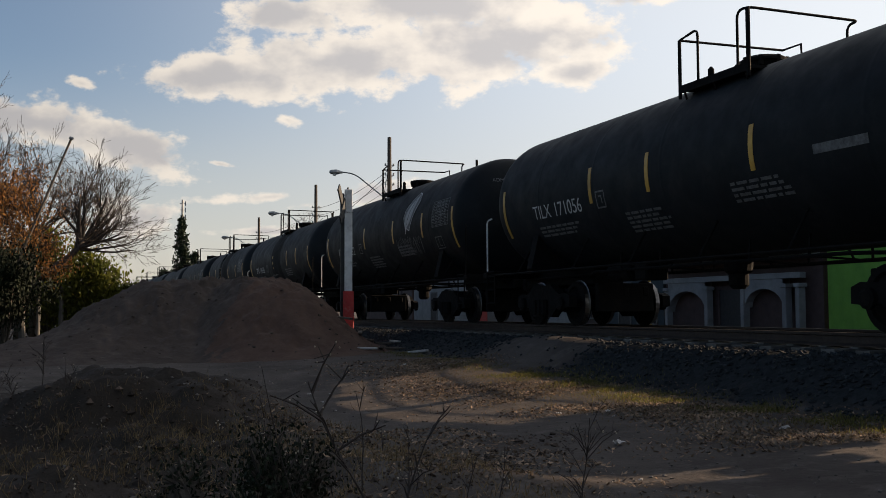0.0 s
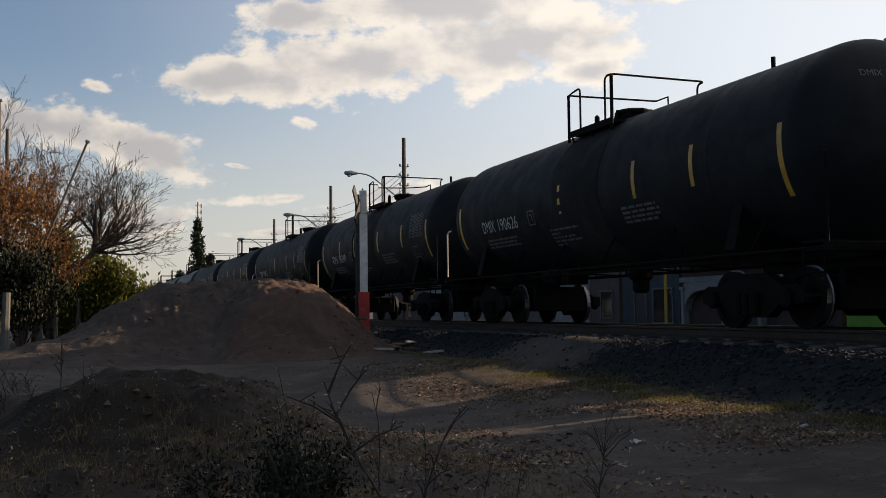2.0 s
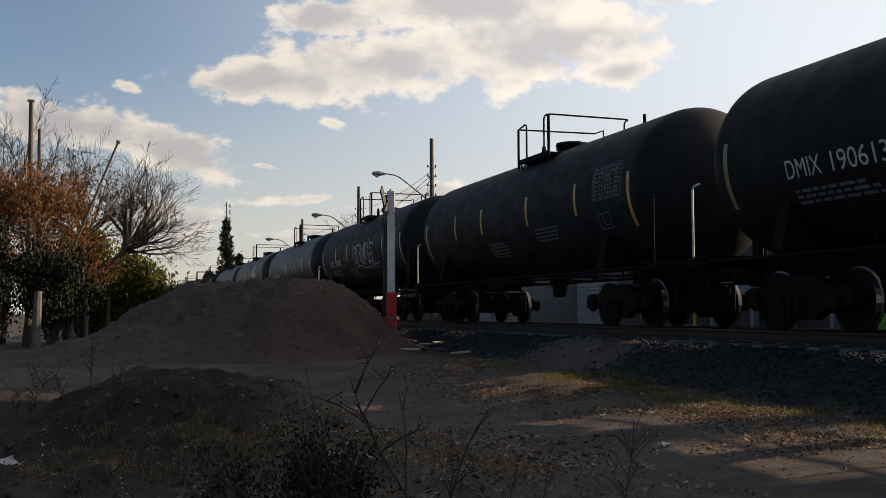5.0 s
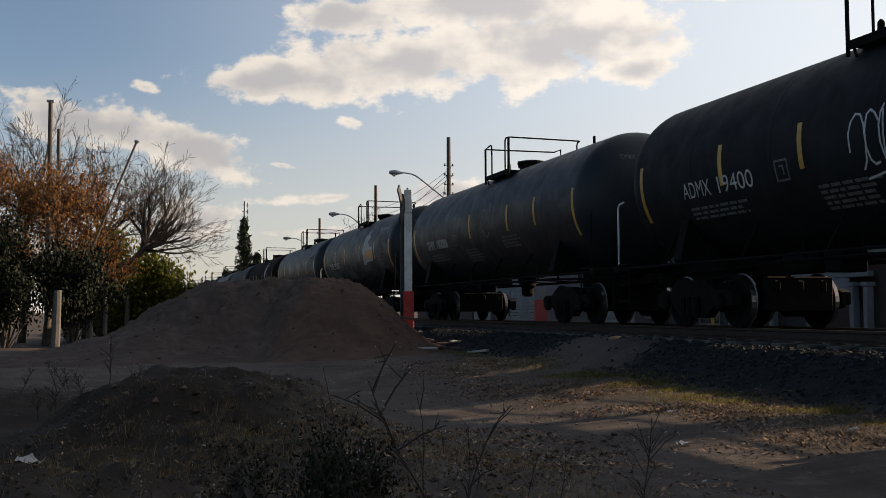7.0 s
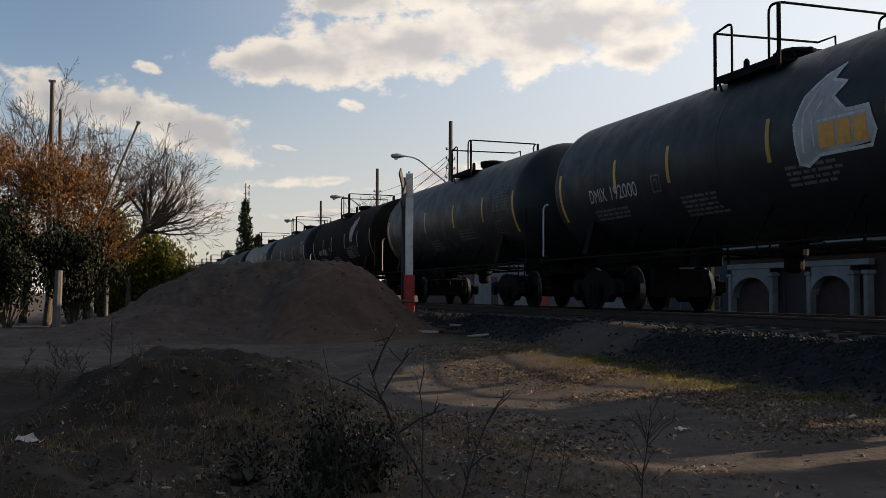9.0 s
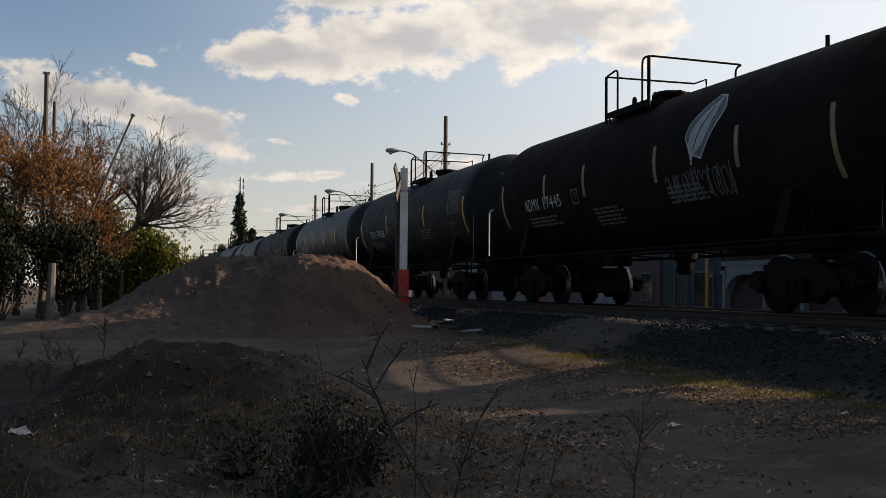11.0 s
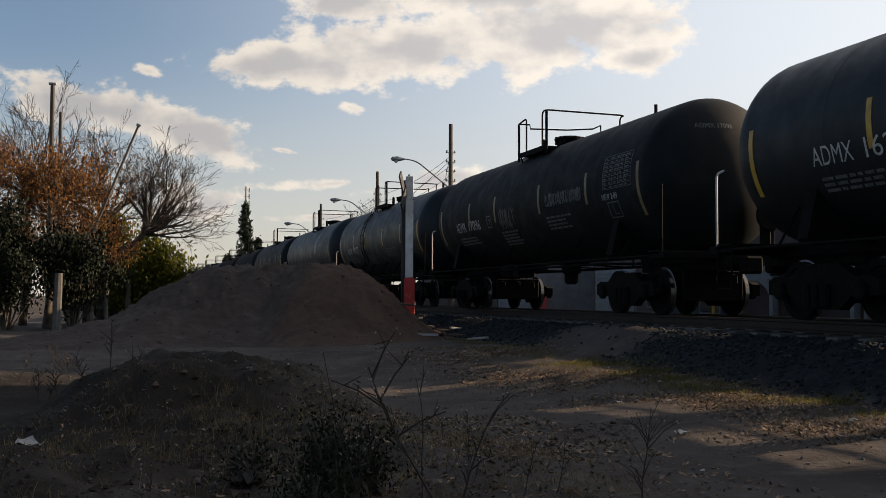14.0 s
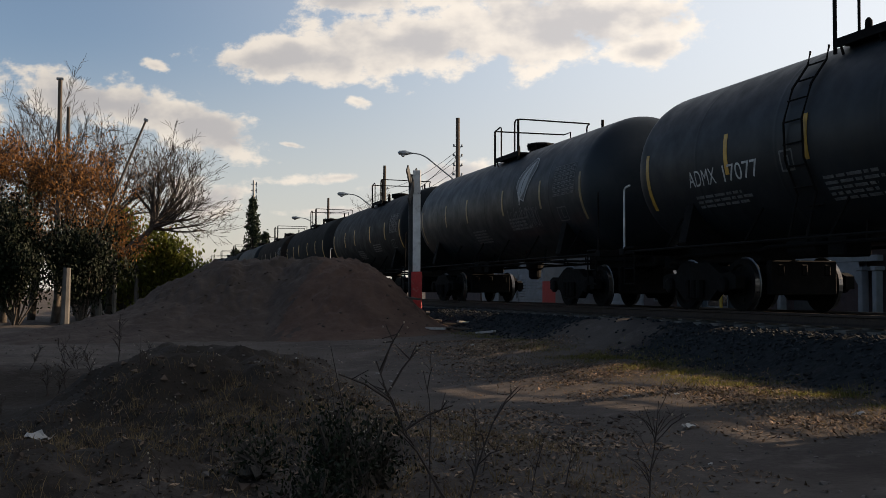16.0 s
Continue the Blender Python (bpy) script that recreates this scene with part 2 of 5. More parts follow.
GREYMARK = mat("grey_stencil_paint", (0.12, 0.12, 0.12), (0.05, 0.05, 0.05), rough=0.6, scale=14, bump=0.0)
LEAFMARK = mat("pale_emblem_paint", (0.34, 0.34, 0.33), (0.22, 0.22, 0.215), rough=0.6, scale=3, bump=0.0)
ORANGEMARK = mat("orange_sign_paint", (0.62, 0.30, 0.05), (0.5, 0.22, 0.03), rough=0.55, scale=8, bump=0.0)
WHITEPAINT = mat("worn_white_paint", (0.62, 0.61, 0.58), (0.48, 0.47, 0.45), rough=0.7, scale=5, bump=0.2, c3=(0.33, 0.31, 0.28), wear=4)
REDPAINT = mat("worn_red_paint", (0.48, 0.035, 0.028), (0.34, 0.03, 0.025), rough=0.7, scale=6, bump=0.2, c3=(0.40, 0.18, 0.14), wear=7)
SIGNDARK = mat("weathered_sign_back", (0.030, 0.028, 0.027), (0.018, 0.017, 0.016), rough=0.7, scale=5, bump=0.2)
SLEEPER = mat("concrete_sleeper", (0.10, 0.092, 0.084), (0.06, 0.056, 0.05), rough=0.9, scale=5, bump=0.4, vary=0.2)
POLEWOOD = mat("weathered_pole_wood", (0.085, 0.066, 0.05), (0.055, 0.043, 0.034), rough=0.9, scale=3, bump=0.4, bump_scale=30)
CONCRETE = mat("pale_concrete", (0.17, 0.162, 0.15), (0.11, 0.105, 0.097), rough=0.9, scale=3, bump=0.3)
PALEPOST = mat("weathered_pale_post", (0.105, 0.098, 0.088), (0.065, 0.060, 0.053), rough=0.9, scale=3, bump=0.3)
LAMPMETAL = mat("galvanised_metal", (0.26, 0.27, 0.28), (0.18, 0.19, 0.2), rough=0.5, scale=6, metal=0.6, bump=0.05)
WIRE = mat("black_cable", (0.02, 0.02, 0.02), rough=0.7, bump=0)
BARK = mat("grey_brown_bark", (0.070, 0.055, 0.043), (0.036, 0.028, 0.022), rough=0.95, scale=6, bump=0.7, bump_scale=28)
TWIG = mat("dry_twig", (0.052, 0.037, 0.027), (0.030, 0.022, 0.016), rough=0.9, scale=9, bump=0.2, vary=0.3, island=True)
LEAF_RUST = mat("rust_orange_leaf", (0.26, 0.13, 0.042), (0.15, 0.072, 0.028), rough=0.8, scale=2, bump=0, vary=0.45, island=True, spec=0.12)
LEAF_GREEN = mat("yellow_green_leaf", (0.115, 0.115, 0.02), (0.06, 0.075, 0.016), rough=0.7, scale=2, bump=0, vary=0.5, island=True, spec=0.12)
# shade among the leaves is put into this near-black green
LEAF_DARK = mat("self_shaded_green_leaf", (0.012, 0.017, 0.008), (0.007, 0.010, 0.005), rough=0.7, scale=2, bump=0, vary=0.4, island=True, spec=0.12)
CYPRESS = mat("cypress_foliage", (0.030, 0.040, 0.022), (0.018, 0.026, 0.015), rough=0.8, scale=2, bump=0, vary=0.4, island=True, spec=0.12)
LITTER_LEAF = mat("fallen_leaf", (0.26, 0.18, 0.12), (0.07, 0.046, 0.033), rough=0.85, scale=3, bump=0, vary=0.6, island=True, spec=0.12)
STRAW = mat("dry_straw", (0.20, 0.145, 0.075), (0.10, 0.072, 0.040), rough=0.85, scale=3, bump=0, vary=0.5, island=True, spec=0.12)
GRASS = mat("short_green_grass", (0.135, 0.125, 0.034), (0.085, 0.082, 0.026), rough=0.75, scale=2, bump=0, vary=0.5, island=True, spec=0.12)
STEM = mat("dead_weed_stem", (0.040, 0.027, 0.021), (0.022, 0.016, 0.013), rough=0.9, scale=9, bump=0.1)
SEED = mat("pale_seed_head", (0.40, 0.35, 0.28), (0.26, 0.21, 0.16), rough=0.9, scale=9, bump=0, vary=0.3, island=True)
PAPER = mat("white_litter", (0.42, 0.40, 0.37), (0.3, 0.28, 0.26), rough=0.8, scale=9, bump=0.1, vary=0.2)
STUCCO_W = mat("white_stucco", (0.27, 0.262, 0.255), (0.20, 0.196, 0.188), rough=0.9, scale=2, bump=0.3, c3=(0.32, 0.305, 0.285), wear=1.2)
STUCCO_R = mat("brick_red_stucco", (0.085, 0.052, 0.045), (0.060, 0.038, 0.033), rough=0.9, scale=2, bump=0.3)
STUCCO_G = mat("lime_green_stucco", (0.17, 0.36, 0.05), (0.13, 0.30, 0.04), rough=0.9, scale=2, bump=0.3)
STUCCO_B = mat("dull_blue_stucco", (0.045, 0.06, 0.066), (0.036, 0.048, 0.052), rough=0.9, scale=2, bump=0.3)
STUCCO_P = mat("dusty_rose_stucco", (0.11, 0.078, 0.07), (0.085, 0.06, 0.053), rough=0.9, scale=2, bump=0.3)
DARKDOOR = mat("dark_door_steel", (0.03, 0.028, 0.027), rough=0.6, scale=4, bump=0.1)
REDCLOTH = mat("red_banner", (0.50, 0.06, 0.04), (0.42, 0.05, 0.035), rough=0.8, scale=3, bump=0.1)
SHEET = mat("corrugated_white_sheet", (0.28, 0.28, 0.275), (0.20, 0.20, 0.195), rough=0.6, scale=3, bump=0.1)
YELLOWPIPE = mat("yellow_painted_pipe", (0.55, 0.34, 0.04), (0.42, 0.26, 0.03), rough=0.6, scale=5, bump=0.1)
GLASS = mat("dark_window_glass", (0.02, 0.022, 0.025), rough=0.1, scale=2, bump=0)
LENS = mat("lamp_lens", (0.5, 0.5, 0.48), rough=0.2, scale=4, bump=0)


def translucent(m, share=0.5):
    """Thin leaves let light through: mix in a translucent lobe of the same colour."""
    nt = m.node_tree
    p = nt.nodes["Principled BSDF"]
    out = nt.nodes["Material Output"]
    tr = nt.nodes.new("ShaderNodeBsdfTranslucent")
    nt.links.new(p.inputs["Base Color"].links[0].from_socket, tr.inputs[0])
    mx = nt.nodes.new("ShaderNodeMixShader")
    mx.inputs[0].default_value = share
    nt.links.new(p.outputs[0], mx.inputs[1])
    nt.links.new(tr.outputs[0], mx.inputs[2])
    nt.links.new(mx.outputs[0], out.inputs[0])


for leafy in (LEAF_RUST, LEAF_GREEN, STRAW, GRASS, SEED):
    translucent(leafy)

# ---------------------------------------------------------------- mesh helpers


def part(name, bm, material, parent=None, label="", smooth=False, m=None):
    me = bpy.data.meshes.new(name)
    bm.to_mesh(me)
    bm.free()
    me.materials.append(material)
    if smooth:
        for p in me.polygons:
            p.use_smooth = True
    ob = new(name, me)
    if parent:
        ob.parent = parent
    if m is not None:
        ob.matrix_basis = m
    if label:
        ob["label"] = label
    return ob


def thing(name, label, category, m=None, group="", kind=""):
    ob = new(name)
    ob.empty_display_size = 0.2
    if m is not None:
        ob.matrix_basis = m
    return tagged(ob, label, category, group, kind)


def box(bm, x0, x1, y0, y1, z0, z1, bevel=0.0, m=None):
    vs = [bm.verts.new((x, y, z)) for z in (z0, z1) for y in (y0, y1) for x in (x0, x1)]
    fs = [bm.faces.new([vs[i] for i in q]) for q in
          ((0, 2, 3, 1), (4, 5, 7, 6), (0, 1, 5, 4), (2, 6, 7, 3), (0, 4, 6, 2), (1, 3, 7, 5))]
    if m is not None:
        for v in vs:
            v.co = m @ v.co
    if bevel:
        es = list({e for f in fs for e in f.edges})
        bmesh.ops.bevel(bm, geom=es, offset=bevel, segments=1, affect="EDGES")
    return bm


def boxed(*a, **k):
    return box(bmesh.new(), *a, **k)


def ring(centre, axis, r, n, up=None):
    axis = Vector(axis).normalized()
    ref = up or (Vector((0, 0, 1)) if abs(axis.z) < 0.9 else Vector((1, 0, 0)))
    a = axis.cross(ref).normalized()
    b = axis.cross(a)
    return [Vector(centre) + r * (math.cos(2 * math.pi * i / n) * a + math.sin(2 * math.pi * i / n) * b) for i in range(n)]


def tube(bm, pts, radii, n=8, caps=True):
    """A tube through pts; radii a number or one for each point."""
    pts = [Vector(p) for p in pts]
    if isinstance(radii, (int, float)):
        radii = [radii] * len(pts)
    rows = []
    for i, p in enumerate(pts):
        d = pts[min(i + 1, len(pts) - 1)] - pts[max(i - 1, 0)]
        rows.append([bm.verts.new(q) for q in ring(p, d, radii[i], n)])
    for a, b in zip(rows, rows[1:]):
        for i in range(n):
            bm.faces.new((a[i], a[(i + 1) % n], b[(i + 1) % n], b[i]))
    if caps:
        bm.faces.new(rows[0][::-1])
        bm.faces.new(rows[-1])
    return bm


def lathe(bm, profile, axis="y", n=32, centre=(0, 0, 0)):
    """Profile of (along, radius) turned round an axis through centre."""
    c = Vector(centre)
    rows = []
    for s, r in profile:
        row = []
        for i in range(n):
            a = 2 * math.pi * i / n
            p, q = r * math.cos(a), r * math.sin(a)
            row.append(bm.verts.new(c + Vector({"y": (p, s, q), "z": (p, q, s), "x": (s, p, q)}[axis])))
        rows.append(row)
    for a, b in zip(rows, rows[1:]):
        for i in range(n):
            bm.faces.new((a[i], a[(i + 1) % n], b[(i + 1) % n], b[i]))
    bm.faces.new(rows[0][::-1])
    bm.faces.new(rows[-1])
    bmesh.ops.recalc_face_normals(bm, faces=bm.faces)
    return bm


def fillet(pts, r, n=4):
    """Round the inner corners of a polyline."""
    pts = [Vector(p) for p in pts]
    out = [pts[0]]
    for a, b, c in zip(pts, pts[1:], pts[2:]):
        u, v = (a - b), (c - b)
        k = min(r, u.length * 0.49, v.length * 0.49)
        p, q = b + u.normalized() * k, b + v.normalized() * k
        for i in range(n + 1):
            t = i / n
            out.append(p * (1 - t) ** 2 + b * 2 * t * (1 - t) + q * t * t)
    out.append(pts[-1])
    return out

# ---------------------------------------------------------------- ground
TRACK_X, RAIL_Z = 10.1, 0.94


def bump_at(x, y, cx, cy, rx, ry, turn=0.0, power=2.0):
    c, s = math.cos(radians(turn)), math.sin(radians(turn))
    dx, dy = x - cx, y - cy
    a, b = (dx * c + dy * s) / rx, (dy * c - dx * s) / ry
    return math.exp(-((a * a + b * b) ** (power / 2)))


def sstep(x, a, b):
    t = min(1.0, max(0.0, (x - a) / (b - a)))
    return t * t * (3 - 2 * t)


def ground_z(x, y):
    """Height of the land: a gentle rise to the track bed, hummocks in the foreground."""
    r = math.hypot(x, y)
    z = 0.16 * sstep(x, 2.0, 7.0) + 0.16 * sstep(y, 8, 26)
    # track bed
    bed = 0.70 if x < 14 else 0.70 - 0.42 * sstep(x, 14.2, 15.2)
    side = sstep(x, 7.35, 8.6)
    z = z * (1 - side) + bed * side if x < 9 else bed
    z -= 0.24 * bump_at(x, y, 3.8, 14.6, 2.4, 3.6, 0, 2.6)
    # worn ramp onto the bed
    z += 0.13 * bump_at(x, y, 7.8, 17.3, 0.8, 1.6)
    # hummocks of cleared earth in the foreground
    z += 0.64 * bump_at(x, y, 0.85, 11.2, 1.6, 1.6, 8, 3.4) + 0.26 * bump_at(x, y, 1.2, 8.4, 1.3, 1.1, 20)
    z += 0.25 * bump_at(x, y, -0.6, 7.0, 1.2, 1.0) + 0.14 * bump_at(x, y, 2.4, 7.0, 0.7, 0.7)
    z += 0.24 * bump_at(x, y, -1.6, 14.6, 1.6, 0.9, 12) - 0.16 * bump_at(x, y, -1.6, 11.2, 1.1, 1.5)
    near = max(0.0, 1 - r / 60)
    heap = bump_at(x, y, 0.3, 8.8, 2.6, 3.6, 0, 4)
    z += heap * (0.13 * noise.noise(Vector((x * 1.9, y * 1.9, 12))) + 0.08 * noise.noise(Vector((x * 6.5, y * 6.5, 13))))
    k = (1.0 - 0.72 * sstep(x, 2.2, 3.8)) if x < 7 else 0.35
    z += near * k * (0.10 * noise.noise(Vector((x * 0.45, y * 0.45, 3))) + 0.045 * noise.noise(Vector((x * 1.6, y * 1.6, 7)))
                     + 0.022 * noise.noise(Vector((x * 4.7, y * 4.7, 1))) + 0.010 * noise.noise(Vector((x * 12, y * 12, 5))))
    return z


def build_ground():
    def axis(lo, hi, dense_lo, dense_hi, stepsize):
        pts = list(np.arange(dense_lo, dense_hi, stepsize))
        d, p = stepsize, dense_hi
        while p < hi:
            pts.append(p)
            d *= 1.13
            p += d
        pts.append(hi)
        d, p = stepsize * 1.13, dense_lo - stepsize
        while p > lo:
            pts.insert(0, p)
            d *= 1.13
            p -= d
        pts.insert(0, lo)
        return pts
    xs, ys = axis(-2500, 2500, -2.5, 9.5, 0.07), axis(-2500, 2500, 5.0, 18.0, 0.09)
    nx = len(xs)
    verts = [(x, y, ground_z(x, y)) for y in ys for x in xs]
    faces = [(j * nx + i, j * nx + i + 1, (j + 1) * nx + i + 1, (j + 1) * nx + i)
             for j in range(len(ys) - 1) for i in range(nx - 1)]
    me = bpy.data.meshes.new("ground")
    me.from_pydata(verts, [], faces)
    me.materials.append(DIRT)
    for p in me.polygons:
        p.use_smooth = True
    return tagged(new("ground", me), "dry packed brown dirt with grit and tyre-worn patches", "ground", kind="structure")


build_ground()


def back_lobe(x, y):
    h = 1.84 * bump_at(x, y, 2.8, 23.9, 2.5, 2.5, -6, 2.8) + 0.36 * bump_at(x, y, -0.2, 22.2, 2.0, 1.9, 0, 2.4)
    return min(h, 1.70 + (h - 1.70) * 0.25)


def front_lobe(x, y):
    h = 1.68 * bump_at(x, y, 3.98, 22.6, 1.8, 2.5, 12, 3.2)
    return min(h, 1.60 + (h - 1.60) * 0.3)


def mound_z(x, y):
    """Height of the heap over its base."""
    x, y = x / 1.15, y / 1.15
    h = 1.08 * max(back_lobe(x, y), front_lobe(x, y))
    h *= 1.0 - 0.07 * abs(noise.noise(Vector((x * 1.4 + y * 0.5, y * 0.35, 21))))
    h -= 0.10 * bump_at(x, y, 4.3, 19.7, 0.16, 0.14) + 0.06 * bump_at(x, y, 3.3, 19.3, 0.22, 0.16)
    n = 0.13 * noise.noise(Vector((x * 0.9, y * 0.9, 2))) + 0.09 * noise.noise(Vector((x * 2.4, y * 2.4, 4))) \
        + 0.13 * abs(noise.noise(Vector((x * 5, y * 5, 8)))) + 0.05 * noise.noise(Vector((x * 14, y * 14, 3)))
    return h + n * min(1.0, h * 1.2) - 0.06


def build_mound():
    n, m = 250, 220
    xs, ys = np.linspace(-5.2, 9.2, n), np.linspace(19.4, 33.4, m)
    verts = [(x, y, ground_z(x, y) + mound_z(x, y)) for y in ys for x in xs]
    faces = [(j * n + i, j * n + i + 1, (j + 1) * n + i + 1, (j + 1) * n + i) for j in range(m - 1) for i in range(n - 1)]
    me = bpy.data.meshes.new("dirt_mound")
    me.from_pydata(verts, [], faces)
    me.materials.append(MOUND)
    me.materials.append(MOUND_RED)
    for p in me.polygons:
        p.use_smooth = True
        x, y = p.center.x / 1.15, p.center.y / 1.15
        p.material_index = int(x > 2.0 + (y - 18.5) * 0.47 + 0.45 * noise.noise(Vector((x * 1.5, y * 1.5, 0))) + 0.2 * noise.noise(Vector((x * 5, y * 5, 0))))
    tagged(new("dirt_mound", me), "large heap of dumped reddish-brown earth beside the track", "dirt pile")


build_mound()


def build_track():
    profile = [(-0.075, -0.17), (0.075, -0.17), (0.075, -0.155), (0.012, -0.13), (0.010, -0.045), (0.036, -0.035), (0.036, -0.004),
               (0.028, 0.0), (-0.028, 0.0), (-0.036, -0.004), (-0.036, -0.035), (-0.010, -0.045), (-0.012, -0.13), (-0.075, -0.155)]
    for side in (-0.7525, 0.7525):
        bm = bmesh.new()
        rows = [[bm.verts.new((TRACK_X + side + px, y, RAIL_Z + pz)) for px, pz in profile] for y in (-240, -60, 0, 60, 420)]
        for a, b in zip(rows, rows[1:]):
            for i in range(len(profile)):
                bm.faces.new((a[i], a[(i + 1) % len(profile)], b[(i + 1) % len(profile)], b[i]))
        bmesh.ops.recalc_face_normals(bm, faces=bm.faces)
        tagged(part("rail", bm, RAILTOP), "brown rusted steel rail with a worn top", "rail", "rails of the track", "structure")
    bm = bmesh.new()
    for z0, z1, w0, w1 in ((-0.40, -0.19, 0.15, 0.12),):
        vs = [bm.verts.new((sx * 1.28, sy * w, z)) for z, w in ((z0, w0), (z1, w1)) for sy in (-1, 1) for sx in (-1, 1)]
        for q in ((0, 2, 3, 1), (4, 5, 7, 6), (0, 1, 5, 4), (2, 6, 7, 3), (0, 4, 6, 2), (1, 3, 7, 5)):
            bm.faces.new([vs[i] for i in q])
    for sx in (-0.7525, 0.7525):
        box(bm, sx - 0.13, sx + 0.13, -0.07, 0.07, -0.192, -0.172)
    first = tagged(part("sleeper", bm, SLEEPER), "grey concrete sleeper bedded in ballast", "sleeper", "sleepers of the track", "structure")
    first.matrix_basis = pose(TRACK_X, 2, RAIL_Z)
    for i in range(1, 130):
        copy_thing(first, pose(TRACK_X + random.uniform(-0.03, 0.03), 2 + 0.61 * i, RAIL_Z, 0, 0, random.uniform(-0.8, 0.8)))


build_track()


def stones(name, spots, material, label, category):
    """Many small uneven stones in one mesh; spots give place and size."""
    verts, faces = [], []
    base = [(1, 0, 0), (-1, 0, 0), (0, 1, 0), (0, -1, 0), (0, 0, 1), (0, 0, -1)]
    tri = [(0, 2, 4), (2, 1, 4), (1, 3, 4), (3, 0, 4), (2, 0, 5), (1, 2, 5), (3, 1, 5), (0, 3, 5)]
    for x, y, z, s in spots:
        rot = Euler((random.uniform(0, 6), random.uniform(0, 6), random.uniform(0, 6))).to_matrix()
        k = len(verts)
        for b in base:
            v = rot @ (Vector(b) * s * random.uniform(0.65, 1.25))
            verts.append((x + v.x, y + v.y, z + v.z * 0.75))
        faces += [(a + k, b + k, c + k) for a, b, c in tri]
    me = bpy.data.meshes.new(name)
    me.from_pydata(verts, [], faces)
    me.materials.append(material)
    return tagged(new(name, me), label, category, kind="stuff")


def build_stones():
    rnd = random.Random(4)
    spots = []
    while len(spots) < 17000:
        y = 2 + 48 * rnd.random() ** 1.5
        x = rnd.uniform(7.35, 9.9) if rnd.random() < 0.85 else rnd.uniform(9.9, 13.2)
        if bump_at(x, y, 8.2, 17.3, 1.5, 1.7) > 0.42 and rnd.random() < 0.93:
            continue
        if x < 7.9 and rnd.random() < 0.6:
            continue
        spots.append((x, y, ground_z(x, y) + 0.005, rnd.uniform(0.022, 0.05)))
    stones("ballast", spots, STONE, "loose bluish-grey crushed stone ballast along the rails", "ballast")
    spots = []
    while len(spots) < 2600:
        x, y = rnd.uniform(-3, 7.5), 4.5 + 22 * rnd.random() ** 1.6
        spots.append((x, y, ground_z(x, y) + 0.002, rnd.uniform(0.005, 0.022) * (1 + (rnd.random() < 0.04) * 0.9)))
    stones("gravel", spots, PEBBLE, "scattered grit and small stones on the dirt", "gravel")


build_stones()

# ---------------------------------------------------------------- tank cars
CAR_L, SPEED, GAP0 = 15.24, 13.56, 21.9      # coupled length, train speed, place of the first coupling at the start
R_TANK, Z_TANK, HALF, DOME = 1.41, 2.51, 6.95, 0.70
WHEEL_R = 0.42


def on_tank(y, h, lift=0.006):
    """A point on the side towards the road: y along, h height over the rail, measured round the shell."""
    phi = (h - Z_TANK) / R_TANK
    r = R_TANK + lift
    return Vector((-r * math.cos(phi), y, Z_TANK + r * math.sin(phi)))


def patch(bm, y0, y1, h0, h1, lift=0.006, n=3):
    """A thin curved plate on the tank's side."""
    rows = []
    for i in range(n + 1):
        h = h0 + (h1 - h0) * i / n
        rows.append([bm.verts.new(on_tank(y, h, k)) for y, k in ((y0, lift), (y1, lift), (y1, 0.001), (y0, 0.001))])
    for a, b in zip(rows, rows[1:]):
        for i in range(4):
            bm.faces.new((a[i], a[(i + 1) % 4], b[(i + 1) % 4], b[i]))
    bm.faces.new(rows[0][::-1])
    bm.faces.new(rows[-1])
    return bm


def lettering(text, y_left, h, size, material, car, name="lettering", width=1.0, lift=0.007):
    """Letters laid round the tank's side; they read from the far end to the near end."""
    cu = bpy.data.curves.new("letters", "FONT")
    cu.body, cu.size = text, size * 1.38
    tmp = new("letters", cu)
    dg = bpy.context.evaluated_depsgraph_get()
    me = bpy.data.meshes.new_from_object(tmp.evaluated_get(dg))
    bpy.data.objects.remove(tmp)
    squeeze = width / max(v.co.x for v in me.vertices)
    for v in me.vertices:
        v.co = on_tank(y_left - v.co.x * squeeze, h + v.co.y, lift)
    me.name = name
    me.materials.clear()
    me.materials.append(material)
    ob = new(name, me)
    ob.parent = car
    ob["label"] = "stencilled letters " + text
    return ob


def head_lettering(text, x, z, size, material, car):
    """Letters on the domed head that leads the car."""
    cu = bpy.data.curves.new("letters", "FONT")
    cu.body, cu.size = text, size * 1.38
    tmp = new("letters", cu)
    me = bpy.data.meshes.new_from_object(tmp.evaluated_get(bpy.context.evaluated_depsgraph_get()))
    bpy.data.objects.remove(tmp)
    for v in me.vertices:
        px, pz = x + v.co.x, z + v.co.y
        r = min(0.999, math.hypot(px, pz) / R_TANK)
        v.co = (px, -HALF + DOME * (1 - math.sqrt(1 - r * r)) - 0.008, Z_TANK + pz)
    me.name = "head_lettering"
    me.materials.clear()
    me.materials.append(material)
    ob = new("head_lettering", me)
    ob.parent = car
    ob["label"] = "stencilled letters " + text
    return ob


def bars(car, y_left, h, rows, width, material, step=0.085, seed=0, name="stencilling"):
    rnd = random.Random(seed)
    bm = bmesh.new()
    for i in range(rows):
        y = y_left
        end = y_left - width * rnd.uniform(0.75, 1.0)
        while y > end:
            w = rnd.uniform(0.08, 0.3)
            patch(bm, max(end, y - w), y, h - i * step, h - i * step + step * 0.52, n=1)
            y -= w + 0.05
    return tagged(part(name, bm, material, car), kind="stuff")


